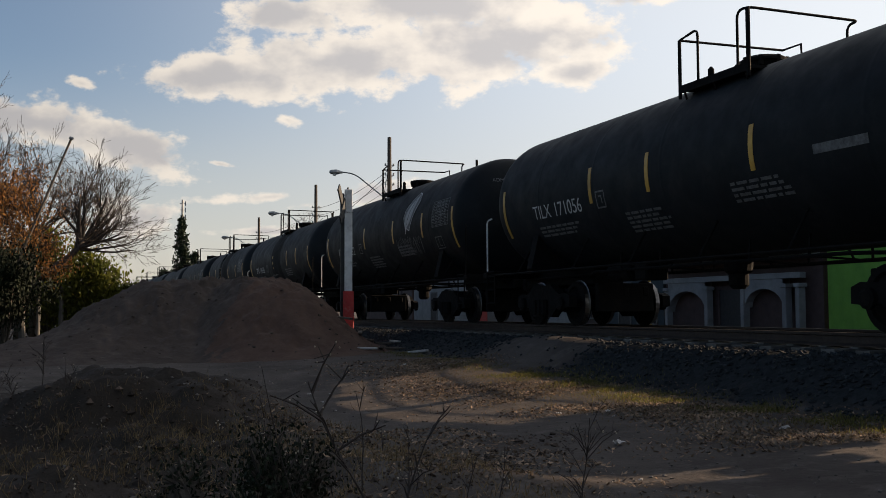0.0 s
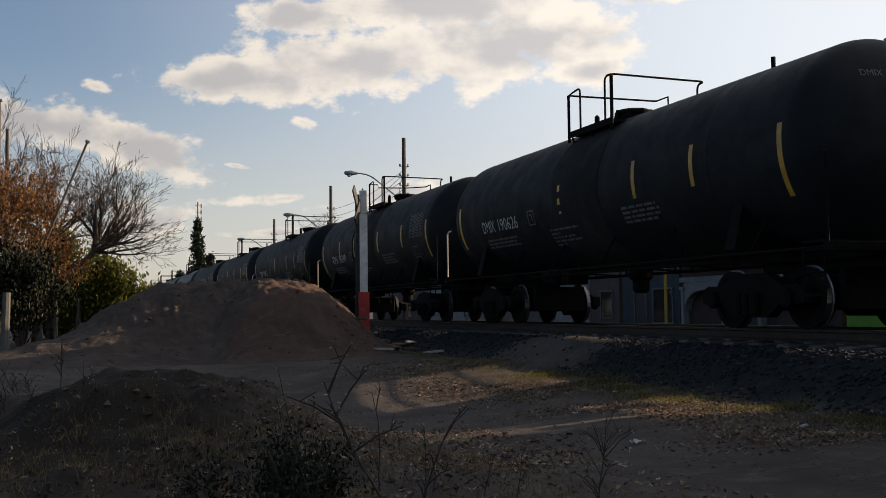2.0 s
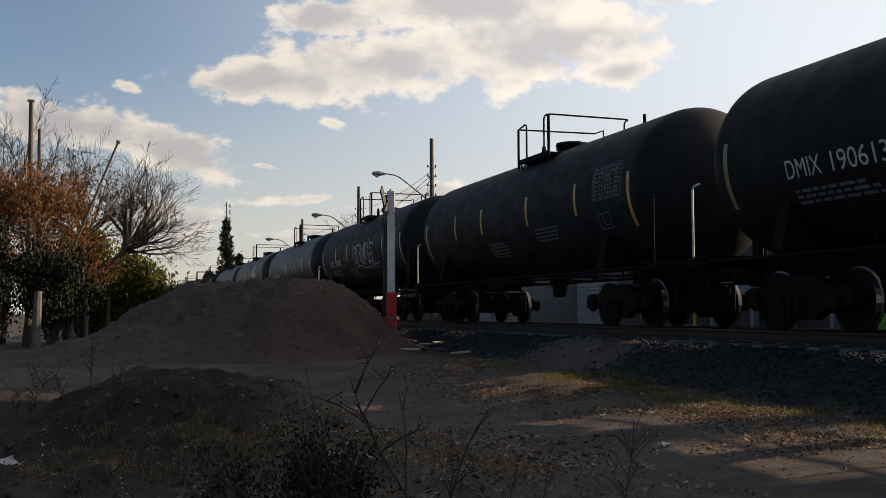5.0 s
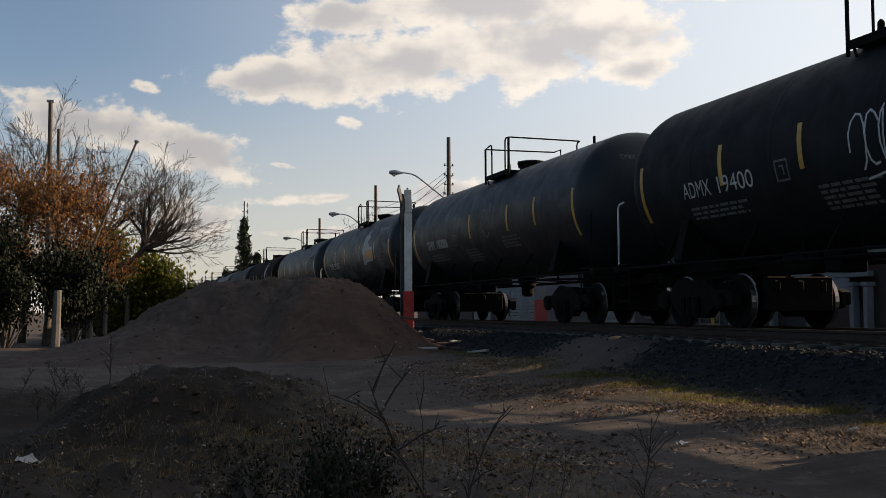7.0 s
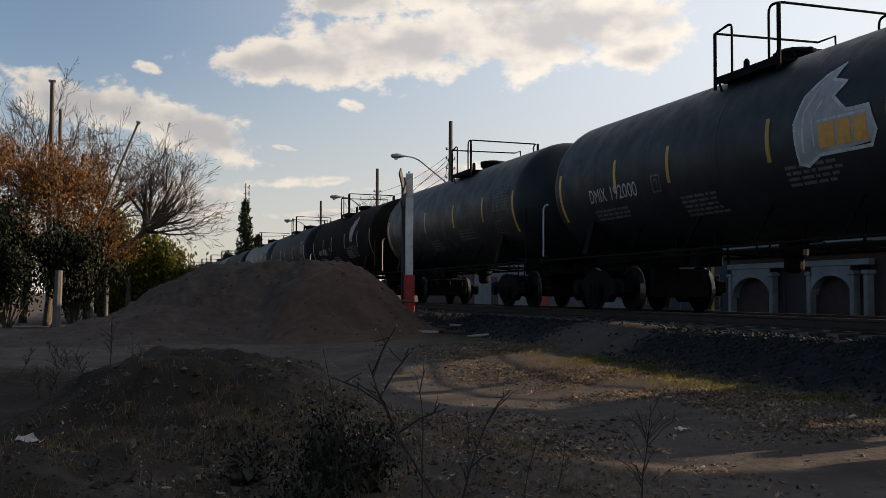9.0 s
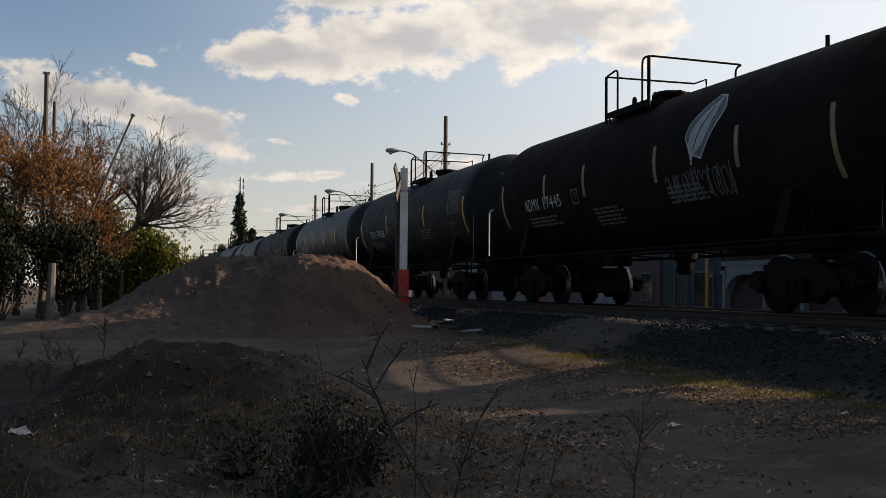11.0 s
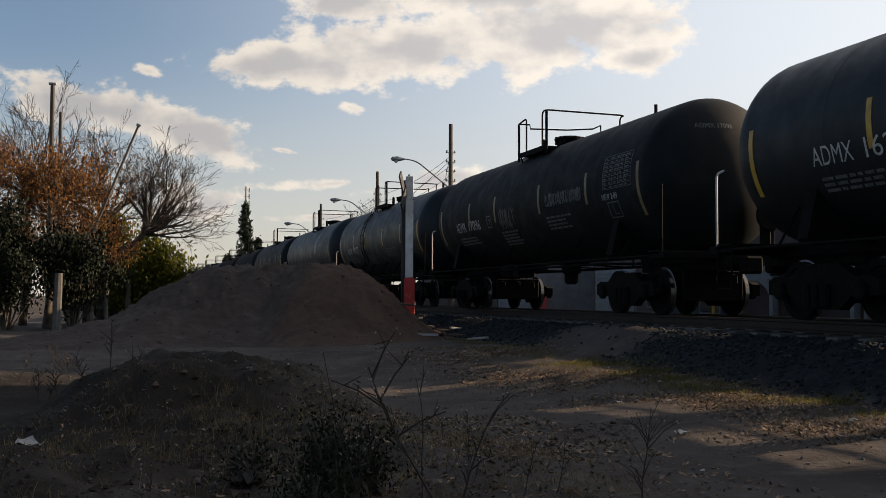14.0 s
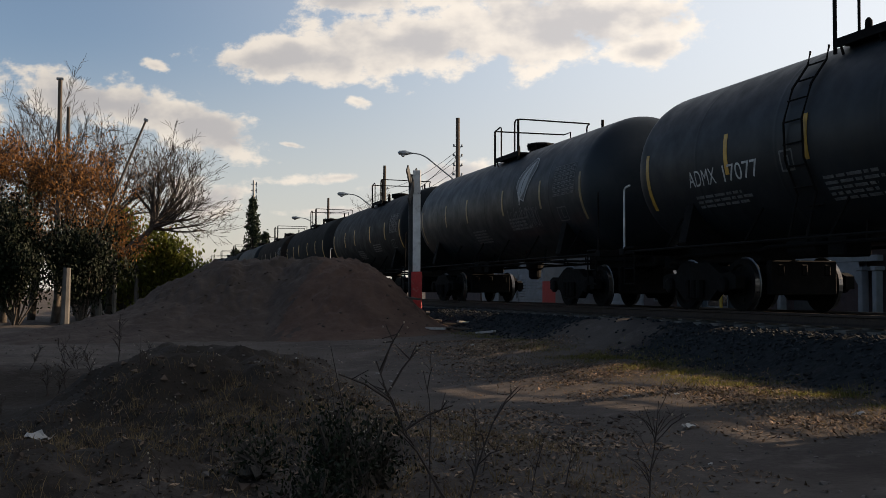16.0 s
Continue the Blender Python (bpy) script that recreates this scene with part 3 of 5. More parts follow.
def stroke(bm, pts, w=0.035, lift=0.008):
    """A painted line over the tank's side through (y, h) points."""
    for (ya, ha), (yb, hb) in zip(pts, pts[1:]):
        d = Vector((yb - ya, hb - ha))
        if d.length < 1e-4:
            continue
        if abs(hb - ha) > 0.16:
            m = int(abs(hb - ha) / 0.16) + 1
            stroke(bm, [(ya + (yb - ya) * i / m, ha + (hb - ha) * i / m) for i in range(m + 1)], w, lift)
            continue
        nrm = Vector((-d.y, d.x)).normalized() * w / 2
        e = d.normalized() * w * 0.3
        q = [(ya - e.x + nrm.x, ha - e.y + nrm.y), (yb + e.x + nrm.x, hb + e.y + nrm.y),
             (yb + e.x - nrm.x, hb + e.y - nrm.y), (ya - e.x - nrm.x, ha - e.y - nrm.y)]
        bm.faces.new([bm.verts.new(on_tank(y, h, lift)) for y, h in q])
    return bm


def decal(bm, pts, lift, n=16):
    """A painted shape with the outline pts (y, h), laid round the tank's side in narrow strips."""
    lo, hi = min(h for _, h in pts), max(h for _, h in pts)
    rows = []
    for i in range(n + 1):
        h = lo + (hi - lo) * (0.004 + 0.992 * i / n)
        cuts = [ya + (yb - ya) * (h - ha) / (hb - ha) for (ya, ha), (yb, hb) in zip(pts, pts[1:] + pts[:1]) if (ha - h) * (hb - h) < 0]
        if len(cuts) > 1:
            rows.append([bm.verts.new(on_tank(y, h, lift)) for y in (min(cuts), max(cuts))])
    for a, b in zip(rows, rows[1:]):
        bm.faces.new((a[0], a[1], b[1], b[0]))
    return bm


def scrawl(car, y_left, h, width, height, material, seed, w=0.04):
    """A tag of looping spray strokes with no letters in it."""
    rnd = random.Random(seed)
    bm = bmesh.new()
    y = y_left
    while y > y_left - width:
        k = rnd.uniform(0.22, 0.42) * height * 1.2
        pts = []
        a0, turn = rnd.uniform(0, 6), rnd.choice((-1, 1)) * rnd.uniform(2.5, 5.5)
        for i in range(9):
            a = a0 + turn * i / 8
            pts.append((y - k / 2 - math.cos(a) * k * 0.5, h + math.sin(a) * height * 0.5 + rnd.uniform(-0.03, 0.03)))
        stroke(bm, pts, w)
        if rnd.random() < 0.7:
            stroke(bm, [(y - rnd.uniform(0, k), h - height * 0.6), (y - rnd.uniform(0, k), h + height * rnd.uniform(0.3, 0.7))], w)
        y -= k * rnd.uniform(0.7, 1.0)
    return part("spray_tag", bm, material, car, "looping spray-painted scrawl")


def tank_shell():
    prof, n = [], 12
    depth = DOME
    for i in range(n + 1):
        a = math.pi / 2 * i / n
        prof.append((-HALF + depth * (1 - math.cos(a)), max(0.02, R_TANK * math.sin(a))))
    prof.append((-HALF + depth + 0.06, R_TANK))
    for y in (-4.4, -2.2, 0.0, 2.2, 4.4):
        prof += [(y - 0.07, R_TANK), (y - 0.03, R_TANK), (y - 0.015, R_TANK + 0.0018), (y + 0.015, R_TANK + 0.0018), (y + 0.03, R_TANK), (y + 0.07, R_TANK)]
    prof += [(-y, r) for y, r in prof[n + 1::-1]]
    return lathe(bmesh.new(), prof, "y", 56, (0, 0, Z_TANK))


def make_truck(car, y):
    bm = bmesh.new()
    box(bm, -1.05, 1.05, -0.24, 0.24, 0.38, 0.66, 0.03)
    box(bm, -0.30, 0.30, -0.30, 0.30, 0.62, 0.82, 0.02)
    truck = part("truck", bm, IRON, car, m=pose(0, y, 0))
    for sx in (-1, 1):
        bm = bmesh.new()
        x0, x1 = (0.93, 1.09)
        prof = [(-1.18, 0.36), (-1.18, 0.56), (-1.02, 0.62), (-0.72, 0.60), (-0.38, 0.78), (0.38, 0.78), (0.72, 0.60), (1.02, 0.62),
                (1.18, 0.56), (1.18, 0.36), (0.98, 0.34), (0.68, 0.36), (0.40, 0.16), (-0.40, 0.16), (-0.68, 0.36), (-0.98, 0.34)]
        a = [bm.verts.new((sx * x0, py, pz)) for py, pz in prof]
        b = [bm.verts.new((sx * x1, py, pz)) for py, pz in prof]
        bm.faces.new(a)
        bm.faces.new(b[::-1])
        for i in range(len(prof)):
            bm.faces.new((a[i], b[i], b[(i + 1) % len(prof)], a[(i + 1) % len(prof)]))
        for wy in (-0.86, 0.86):
            lathe(bm, [(sx * 1.08, 0.13), (sx * 1.15, 0.13), (sx * 1.17, 0.09)], "x", 12, (0, wy, WHEEL_R))
        for cy in (-0.18, 0, 0.18):
            lathe(bm, [(0.20, 0.075), (0.5, 0.075)], "z", 8, (sx * 1.13, cy, 0))
        bmesh.ops.recalc_face_normals(bm, faces=bm.faces)
        part("side_frame", bm, IRON, truck)
    for wy in (-0.86, 0.86):
        bm = bmesh.new()
        tube(bm, [(-1.12, 0, 0), (1.12, 0, 0)], 0.075, 10)
        for sx in (-1, 1):
            prof = [(sx * 0.66, 0.10), (sx * 0.67, 0.30), (sx * 0.685, 0.445), (sx * 0.705, 0.45), (sx * 0.715, WHEEL_R + 0.005), (sx * 0.80, WHEEL_R),
                    (sx * 0.81, 0.33), (sx * 0.77, 0.30), (sx * 0.76, 0.18), (sx * 0.80, 0.14), (sx * 0.82, 0.10)]
            lathe(bm, prof, "x", 28)
            for i in range(4):
                a = i * math.pi / 2
                lathe(bm, [(sx * 0.765, 0.03), (sx * 0.782, 0.03)], "x", 6, (0, 0.24 * math.cos(a), 0.24 * math.sin(a)))
        ws = part("wheelset", bm, IRON, truck, m=pose(0, wy, WHEEL_R))
        ws.data.materials.append(TREAD)
        for p in ws.data.polygons:
            c = p.center
            if abs(math.hypot(c.y, c.z) - WHEEL_R) < 0.03 and 0.70 < abs(c.x) < 0.81:
                p.material_index = 1
    bm = bmesh.new()
    for wy in (-0.36, 0.36):
        tube(bm, [(-0.85, wy, 0.36), (0, wy * 0.9, 0.30), (0.85, wy, 0.36)], 0.045, 6)
        for sx in (-0.75, 0.75):
            box(bm, sx - 0.05, sx + 0.05, wy * 1.15 - 0.05, wy * 1.15 + 0.05, 0.25, 0.55)
    part("brake_beam", bm, IRON, truck)
    for e in (-1, 1):
        part("spring_plank", boxed(-0.62, 0.62, min(e * 0.26, e * 0.40), max(e * 0.26, e * 0.40), 0.28, 0.74, bevel=0.02), IRON, truck)
        part("end_transom", boxed(-0.60, 0.60, min(e * 1.26, e * 1.40), max(e * 1.26, e * 1.40), 0.26, 0.80, bevel=0.02), IRON, truck)
    for sx in (-0.42, 0.0, 0.42):
        part("brake_lever", boxed(sx - 0.06, sx + 0.06, -1.42, 1.42, 0.56, 0.74, bevel=0.02), IRON, truck)
    return truck


def make_car_parts(car, shell, style):
    tank = part("tank", tank_shell(), shell, car, smooth=True)
    # stub sills, end sills, couplers
    for e in (-1, 1):
        bm = bmesh.new()
        box(bm, -0.33, 0.33, min(e * 4.2, e * 7.3), max(e * 4.2, e * 7.3), 0.80, 1.16, 0.02)
        part("draft_sill", bm, IRON, car)
        bm = bmesh.new()
        box(bm, -1.44, 1.44, e * 7.05 - 0.10, e * 7.05 + 0.10, 0.98, 1.10, 0.01)
        box(bm, -1.44, 1.44, e * 6.75 - 0.20, e * 6.75 + 0.20, 1.10, 1.13)
        part("end_sill", bm, IRON, car)
        bm = bmesh.new()
        box(bm, -0.10, 0.10, min(e * 7.0, e * 7.5), max(e * 7.0, e * 7.5), 0.78, 0.96, 0.02)
        box(bm, -0.17, 0.17, min(e * 7.36, e * 7.62), max(e * 7.36, e * 7.62), 0.72, 1.02, 0.04)
        part("coupler", bm, IRON, car)
        # saddle under the shell over each truck
        bm = bmesh.new()
        for sx in (-1, 1):
            vs = [(sx * 0.2, 1.10), (sx * 1.30, 1.02), (sx * 1.38, 1.12), (sx * 1.22, 1.78), (sx * 1.0, 1.50), (sx * 0.5, 1.17)]
            a = [bm.verts.new((x, e * 4.9 - 0.12, z)) for x, z in vs]
            b = [bm.verts.new((x, e * 4.9 + 0.12, z)) for x, z in vs]
            bm.faces.new(a)
            bm.faces.new(b[::-1])
            for i in range(6):
                bm.faces.new((a[i], b[i], b[(i + 1) % 6], a[(i + 1) % 6]))
        bmesh.ops.recalc_face_normals(bm, faces=bm.faces)
        part("saddle", bm, IRON, car)
        # corner grab irons and the end handrail
        for sx in (-1, 1):
            bm = bmesh.new()
            pts = fillet([(sx * 1.40, e * 7.0, 1.1), (sx * 1.40, e * 7.0, 2.22), (sx * 1.34, e * 6.88, 2.26)], 0.12)
            tube(bm, pts, 0.018, 6)
            part("grab_iron", bm, WHITEPAINT if e > 0 and sx < 0 else IRON, car, "pale painted grab iron" if e > 0 and sx < 0 else "")
            bm = bmesh.new()
            for k in range(3):
                z = 0.45 + 0.28 * k
                tube(bm, [(sx * 1.42, e * 6.55, z), (sx * 1.42, e * 6.95, z)], 0.014, 5)
            for yy in (6.55, 6.95):
                tube(bm, [(sx * 1.42, e * yy, 0.42), (sx * 1.42, e * yy, 1.05)], 0.016, 5)
            part("step", bm, IRON, car)
    # brake gear on the near end
    bm = bmesh.new()
    lathe(bm, [(-7.10, 0.25), (-7.13, 0.28), (-7.16, 0.25)], "y", 16, (0.62, 0, 1.75))
    tube(bm, [(0.62, -7.12, 1.1), (0.62, -7.10, 1.75)], 0.025, 6)
    box(bm, 0.50, 0.74, -7.10, -6.98, 1.05, 1.95, 0.02)
    part("hand_brake", bm, IRON, car)
    # long running rail at each side
    for sx in (-1, 1):
        bm = bmesh.new()
        tube(bm, [(sx * 1.40, -7.2, 1.04), (sx * 1.40, 7.2, 1.04)], 0.022, 6)
        for y in (-5.4, -3.0, -1.0, 1.0, 3.0, 5.4):
            tube(bm, [(sx * 1.40, y, 1.04), (sx * 1.06, y, 1.60)], 0.02, 5)
        part("side_rail", bm, IRON, car)
    # belly: outlet valve, brake pipe and cylinder
    bm = bmesh.new()
    lathe(bm, [(0.62, 0.10), (0.68, 0.16), (0.85, 0.16), (0.9, 0.22), (1.14, 0.24)], "z", 16)
    box(bm, -0.35, 0.35, -0.28, 0.28, 1.10, 1.22, 0.02)
    part("bottom_outlet", bm, IRON, car)
    bm = bmesh.new()
    tube(bm, fillet([(-0.45, -7.0, 0.95), (-0.45, -4.0, 0.98), (-0.75, -3.4, 1.0), (-0.75, 3.4, 1.0), (-0.45, 4.0, 0.98), (-0.45, 7.0, 0.95)], 0.2), 0.03, 6)
    tube(bm, [(0.3, -3.6, 0.95), (0.3, 3.6, 0.95)], 0.022, 6)
    for y in (-2.6, -1.3, 1.1, 2.4):
        tube(bm, [(-0.75, y, 1.0), (-0.72, y, 1.42)], 0.02, 5)
        tube(bm, [(0.3, y, 0.95), (0.3, y, 1.25)], 0.02, 5)
        tube(bm, [(-0.75, y, 1.0), (0.3, y, 0.95)], 0.016, 5)
    part("brake_pipe", bm, IRON, car)
    bm = bmesh.new()
    lathe(bm, [(2.2, 0.12), (2.25, 0.18), (2.95, 0.18), (3.0, 0.12)], "y", 14, (-0.55, 0, 0.98))
    box(bm, -0.75, -0.3, 1.55, 1.95, 0.80, 1.12, 0.03)
    part("brake_cylinder", bm, IRON, car)
    make_top(car, style)
    for y in (-4.93, 4.93):
        make_truck(car, y)


def make_top(car, style):
    """Manway, valves, walkway and handrails on top of the tank."""
    top = Z_TANK + R_TANK
    bm = bmesh.new()
    lathe(bm, [(top - 0.06, 0.30), (top + 0.13, 0.30), (top + 0.13, 0.36), (top + 0.17, 0.36), (top + 0.21, 0.30), (top + 0.24, 0.1)], "z", 20, (0, -0.75, 0))
    bolts = []
    for i in range(8):
        a = i * math.pi / 4
        bx, by = 0.33 * math.cos(a), -0.75 + 0.33 * math.sin(a)
        bolts.append(boxed(bx - 0.03, bx + 0.03, by - 0.03, by + 0.03, top + 0.05, top + 0.20))
    manway = part("manway", bm, IRON, car)
    for b in bolts:
        part("eye_bolt", b, IRON, manway)
    bm = bmesh.new()
    lathe(bm, [(top - 0.05, 0.16), (top + 0.08, 0.16), (top + 0.08, 0.09), (top + 0.26, 0.07), (top + 0.30, 0.03)], "z", 12, (0.1, 0.05, 0))
    lathe(bm, [(top - 0.05, 0.06), (top + 0.26, 0.05), (top + 0.30, 0.02)], "z", 10, (-0.22, 0.32, 0))
    part("relief_valve", bm, IRON, car)
    bm = bmesh.new()
    tube(bm, [(0.05, -4.1, top - 0.06), (0.05, -4.1, top + 0.27)], 0.035, 8)
    part("vent_pipe", bm, IRON, car)
    y0, y1 = -1.70, 0.05
    zp = 3.74
    for sx in (-1, 1):
        bm = bmesh.new()
        xi, xo = (0.62, 0.98)
        box(bm, min(sx * xi, sx * xo), max(sx * xi, sx * xo), y0, y1, zp - 0.03, zp + 0.02)
        box(bm, min(sx * xo, sx * (xo + 0.02)), max(sx * xo, sx * (xo + 0.02)), y0, y1, zp - 0.07, zp + 0.05)
        for y in (y0 + 0.1, (y0 + y1) / 2, y1 - 0.1):
            tube(bm, [(sx * xo, y, zp), (sx * 0.90, y, zp - 0.24)], 0.02, 5)
        part("walkway", bm, IRON, car)
    r, h1, h2 = 0.02, 0.84, 0.78
    bm = bmesh.new()                                   # near cross rail, tall
    tube(bm, fillet([(-0.98, y0 + 0.25, zp + 0.05), (-0.98, y0 + 0.25, zp + h1), (-0.98, y0, zp + h1), (0.98, y0, zp + h1 - 0.03),
                     (0.98, y0 + 0.25, zp + h1 - 0.03), (0.98, y0 + 0.25, zp + 0.05)], 0.12), r, 6)
    part("handrail", bm, IRON, car)
    bm = bmesh.new()
    tube(bm, [(-0.98, y0, zp - 0.15), (-0.98, y0, zp + h1)], 0.032, 6)
    part("rail_post", bm, IRON, car)
    bm = bmesh.new()                                   # far cross rail, lower
    if style == 1:
        mid = [(-0.7, y1, zp + h2), (-0.68, y1, zp + h2 - 0.10), (0.3, y1, zp + h2 - 0.08), (0.98, y1, zp + h2 - 0.02)]
    else:
        mid = [(0.98, y1, zp + h2)]
    tube(bm, fillet([(-0.98, y1 - 0.5, zp), (-0.98, y1 - 0.5, zp + h2 + 0.06), (-0.98, y1, zp + h2)], 0.12)[:-1]
         + [Vector((-0.98, y1, zp + h2))] + [Vector(p) for p in mid] + [Vector((0.98, y1 - 0.45, zp + h2)), Vector((0.98, y1 - 0.5, zp))], r, 6)
    part("handrail", bm, IRON, car)
    bm = bmesh.new()
    tube(bm, [(-0.98, y1, zp - 0.15), (-0.98, y1, zp + h2)], 0.028, 6)
    part("rail_post", bm, IRON, car)
    # ladder down the side
    bm = bmesh.new()
    for y in (0.15, 0.57):
        pts = [(-1.0, y, zp)] + [tuple(on_tank(y, h, 0.055)) for h in (3.6, 3.2, 2.7, 2.2, 1.7)] + [(-1.38, y, 1.1)]
        tube(bm, pts, 0.018, 5)
    for h in (3.6, 3.3, 3.0, 2.7, 2.4, 2.1, 1.8, 1.5):
        tube(bm, [on_tank(0.15, h, 0.055), on_tank(0.57, h, 0.055)], 0.013, 5)
    part("side_ladder", bm, IRON, car)


def dress(car, k, mark, table, pale, deco):
    """Tape, reporting marks, data stencils and graffiti of one car."""
    tape = PALETAPE if pale else YELLOW
    for y in ((2.3, 0.4, -2.28) if mark[:4] == "TILX" else (0.6, -2.25, -4.0) if mark[:8] == "DMIX 190" else (3.8, 0.9, -1.6, -3.5) if k == 4 else (3.5, 1.5, -1.4, -3.9)):
        part("reflective_strip", patch(bmesh.new(), y - 0.05, y + 0.05, 2.15, 2.78, n=5), tape, car)
    for y in (6.05, -6.12):
        part("reflective_strip", patch(bmesh.new(), y - 0.05, y + 0.05, 1.75, 2.75, n=7), tape, car)
    if mark:
        w1, w2 = mark.split()
        unit = 2.0 / (len(mark) - 0.3)
        lettering(w1, 4.68, 2.05, 0.27, WHITEMARK, car, width=unit * len(w1))
        lettering(w2, 4.68 - unit * (len(w1) + 0.7), 2.05, 0.27, WHITEMARK, car, width=unit * len(w2))
        bars(car, 4.6, 1.84, 3, 1.7, GREYMARK, seed=k)
        head_lettering(mark, -0.62, 0.78, 0.09, GREYMARK, car)
        bm = bmesh.new()
        stroke(bm, [(2.1, 2.05), (2.1, 2.33), (1.82, 2.33), (1.82, 2.05), (2.1, 2.05)], 0.03)
        stroke(bm, [(2.0, 2.25), (1.92, 2.25), (1.92, 2.13)], 0.03)
        part("plate_mark", bm, GREYMARK, car)
    bars(car, 1.3, 1.84, 5, 1.25, GREYMARK, seed=k + 50)
    bars(car, -1.7, 2.0, 4, 1.3, GREYMARK, seed=k + 90)
    if table:
        bm = bmesh.new()
        for i in range(9):
            patch(bm, -5.85, -4.7, 2.35 + 0.08 * i, 2.35 + 0.08 * i + 0.010, n=1)
        for y in (-4.7, -5.1, -5.35, -5.6, -5.85):
            patch(bm, y - 0.007, y + 0.007, 2.35, 3.0, n=4)
        rnd = random.Random(k)
        for i in range(8):
            for j in range(5):
                y = -4.74 - 0.22 * j
                patch(bm, y - rnd.uniform(0.06, 0.17), y, 2.375 + 0.08 * i, 2.40 + 0.08 * i, n=1)
        tagged(part("data_table", bm, GREYMARK, car, "grey stencilled table of figures too small to read"), kind="stuff")
        bm = bmesh.new()
        stroke(bm, [(-4.8, 1.80), (-4.8, 2.10), (-5.25, 2.10), (-5.25, 1.80), (-4.8, 1.80)], 0.025)
        stroke(bm, [(-5.0, 2.05), (-5.0, 1.87), (-5.15, 1.87)], 0.02)
        part("test_plate", bm, GREYMARK, car)
    if deco == "drop":
        bm = bmesh.new()
        board = [(-2.92, 2.40), (-2.62, 2.50), (-2.42, 2.78), (-2.46, 2.98), (-2.72, 3.22), (-3.05, 3.46), (-3.28, 3.40), (-3.44, 3.16), (-3.40, 3.05)]
        decal(bm, board, 0.006)
        part("emblem_ground", bm, GREYMARK, car, "dull grey ground of the emblem")
        bm = bmesh.new()
        pts = [(-2.62, 2.36), (-2.52, 2.60), (-2.55, 2.84), (-2.72, 3.06), (-2.95, 3.24), (-3.20, 3.40), (-3.17, 3.12), (-3.08, 2.84), (-2.93, 2.60), (-2.72, 2.50)]
        decal(bm, pts, 0.010)
        part("leaf_emblem", bm, LEAFMARK, car, "pale leaf-shaped painted emblem")
        bm = bmesh.new()
        stroke(bm, board + board[:1], 0.022, 0.015)
        stroke(bm, [(-2.62, 2.34), (-2.64, 2.46)], 0.04, 0.012)
        part("emblem_outline", bm, WHITEMARK, car)
        bm = bmesh.new()
        stroke(bm, [(-2.70, 2.56), (-2.76, 2.70), (-2.84, 2.88), (-2.96, 3.06), (-3.08, 3.22)], 0.024, 0.016)
        part("emblem_rib", bm, IRON, car)
        scrawl(car, -1.7, 2.0, 1.9, 0.42, GREYMARK, k, 0.02)
    if deco == "emblem":
        bm = bmesh.new()
        pts = [(-2.35, 2.05), (-2.3, 2.6), (-2.5, 2.95), (-2.9, 3.2), (-3.3, 3.32), (-3.15, 3.1), (-3.5, 3.02), (-3.25, 2.85), (-3.6, 2.62), (-4.1, 2.62),
               (-4.25, 2.3), (-4.1, 2.12), (-2.9, 2.12), (-2.55, 2.0)]
        pts = [(-2.03 + (y + 2.3) * 0.84, h) for y, h in pts]
        decal(bm, pts, 0.007, 24)
        part("company_emblem", bm, LEAFMARK, car, "pale painted company emblem as a plain shape")
        bm = bmesh.new()
        stroke(bm, pts + pts[:1], 0.045, 0.010)
        stroke(bm, [(-2.2, 2.2), (-2.24, 2.7), (-2.53, 3.1)], 0.04, 0.010)
        stroke(bm, [(-2.45, 2.25), (-2.42, 2.60), (-2.62, 2.85)], 0.03, 0.010)
        stroke(bm, [(-2.55, 2.56), (-3.50, 2.56)], 0.035, 0.010)
        part("emblem_outline", bm, WHITEMARK, car)
        bm = bmesh.new()
        for a, b in ((-2.56, -2.88), (-2.94, -3.20), (-3.26, -3.50)):
            patch(bm, b, a, 2.2, 2.52, lift=0.014, n=2)
        part("emblem_blocks", bm, ORANGEMARK, car, "three orange blocks on the emblem")
        lettering("FOR CORN SYRUP ONLY", -4.3, 3.14, 0.14, WHITEMARK, car, width=1.5)
        scrawl(car, -4.3, 2.1, 0.7, 0.5, GREYMARK, 7)
    if deco == "tag":
        scrawl(car, 0.5, 2.35, 3.0, 0.7, WHITEMARK, k, 0.03)
        bm = bmesh.new()
        stroke(bm, [(0.3, 1.85), (-0.3, 1.95), (-1.2, 1.8), (-3.2, 1.95)], 0.03)
        part("spray_tag", bm, WHITEMARK, car)
    if deco == "tag2":
        scrawl(car, 1.2, 2.2, 1.0, 0.4, GREYMARK, k, 0.025)
        scrawl(car, -1.8, 2.4, 1.8, 0.22, GREYMARK, k + 1, 0.02)
        lettering("NEW 2-89", -4.6, 2.16, 0.12, WHITEMARK, car, width=0.65)
    if deco == "marks":
        bm = bmesh.new()
        stroke(bm, [(-0.55, 3.0), (-0.5, 2.6), (-0.7, 2.8), (-0.4, 2.82)], 0.03)
        stroke(bm, [(-1.0, 2.95), (-1.02, 2.65)], 0.03)
        stroke(bm, [(-0.45, 2.3), (-0.7, 2.1), (-0.95, 2.2)], 0.05)
        part("spray_tag", bm, GREYMARK, car)
    if deco == "bar":
        part("painted_bar", patch(bmesh.new(), -4.45, -3.5, 2.2, 2.32, n=1), GREYMARK, car, "long pale painted bar")
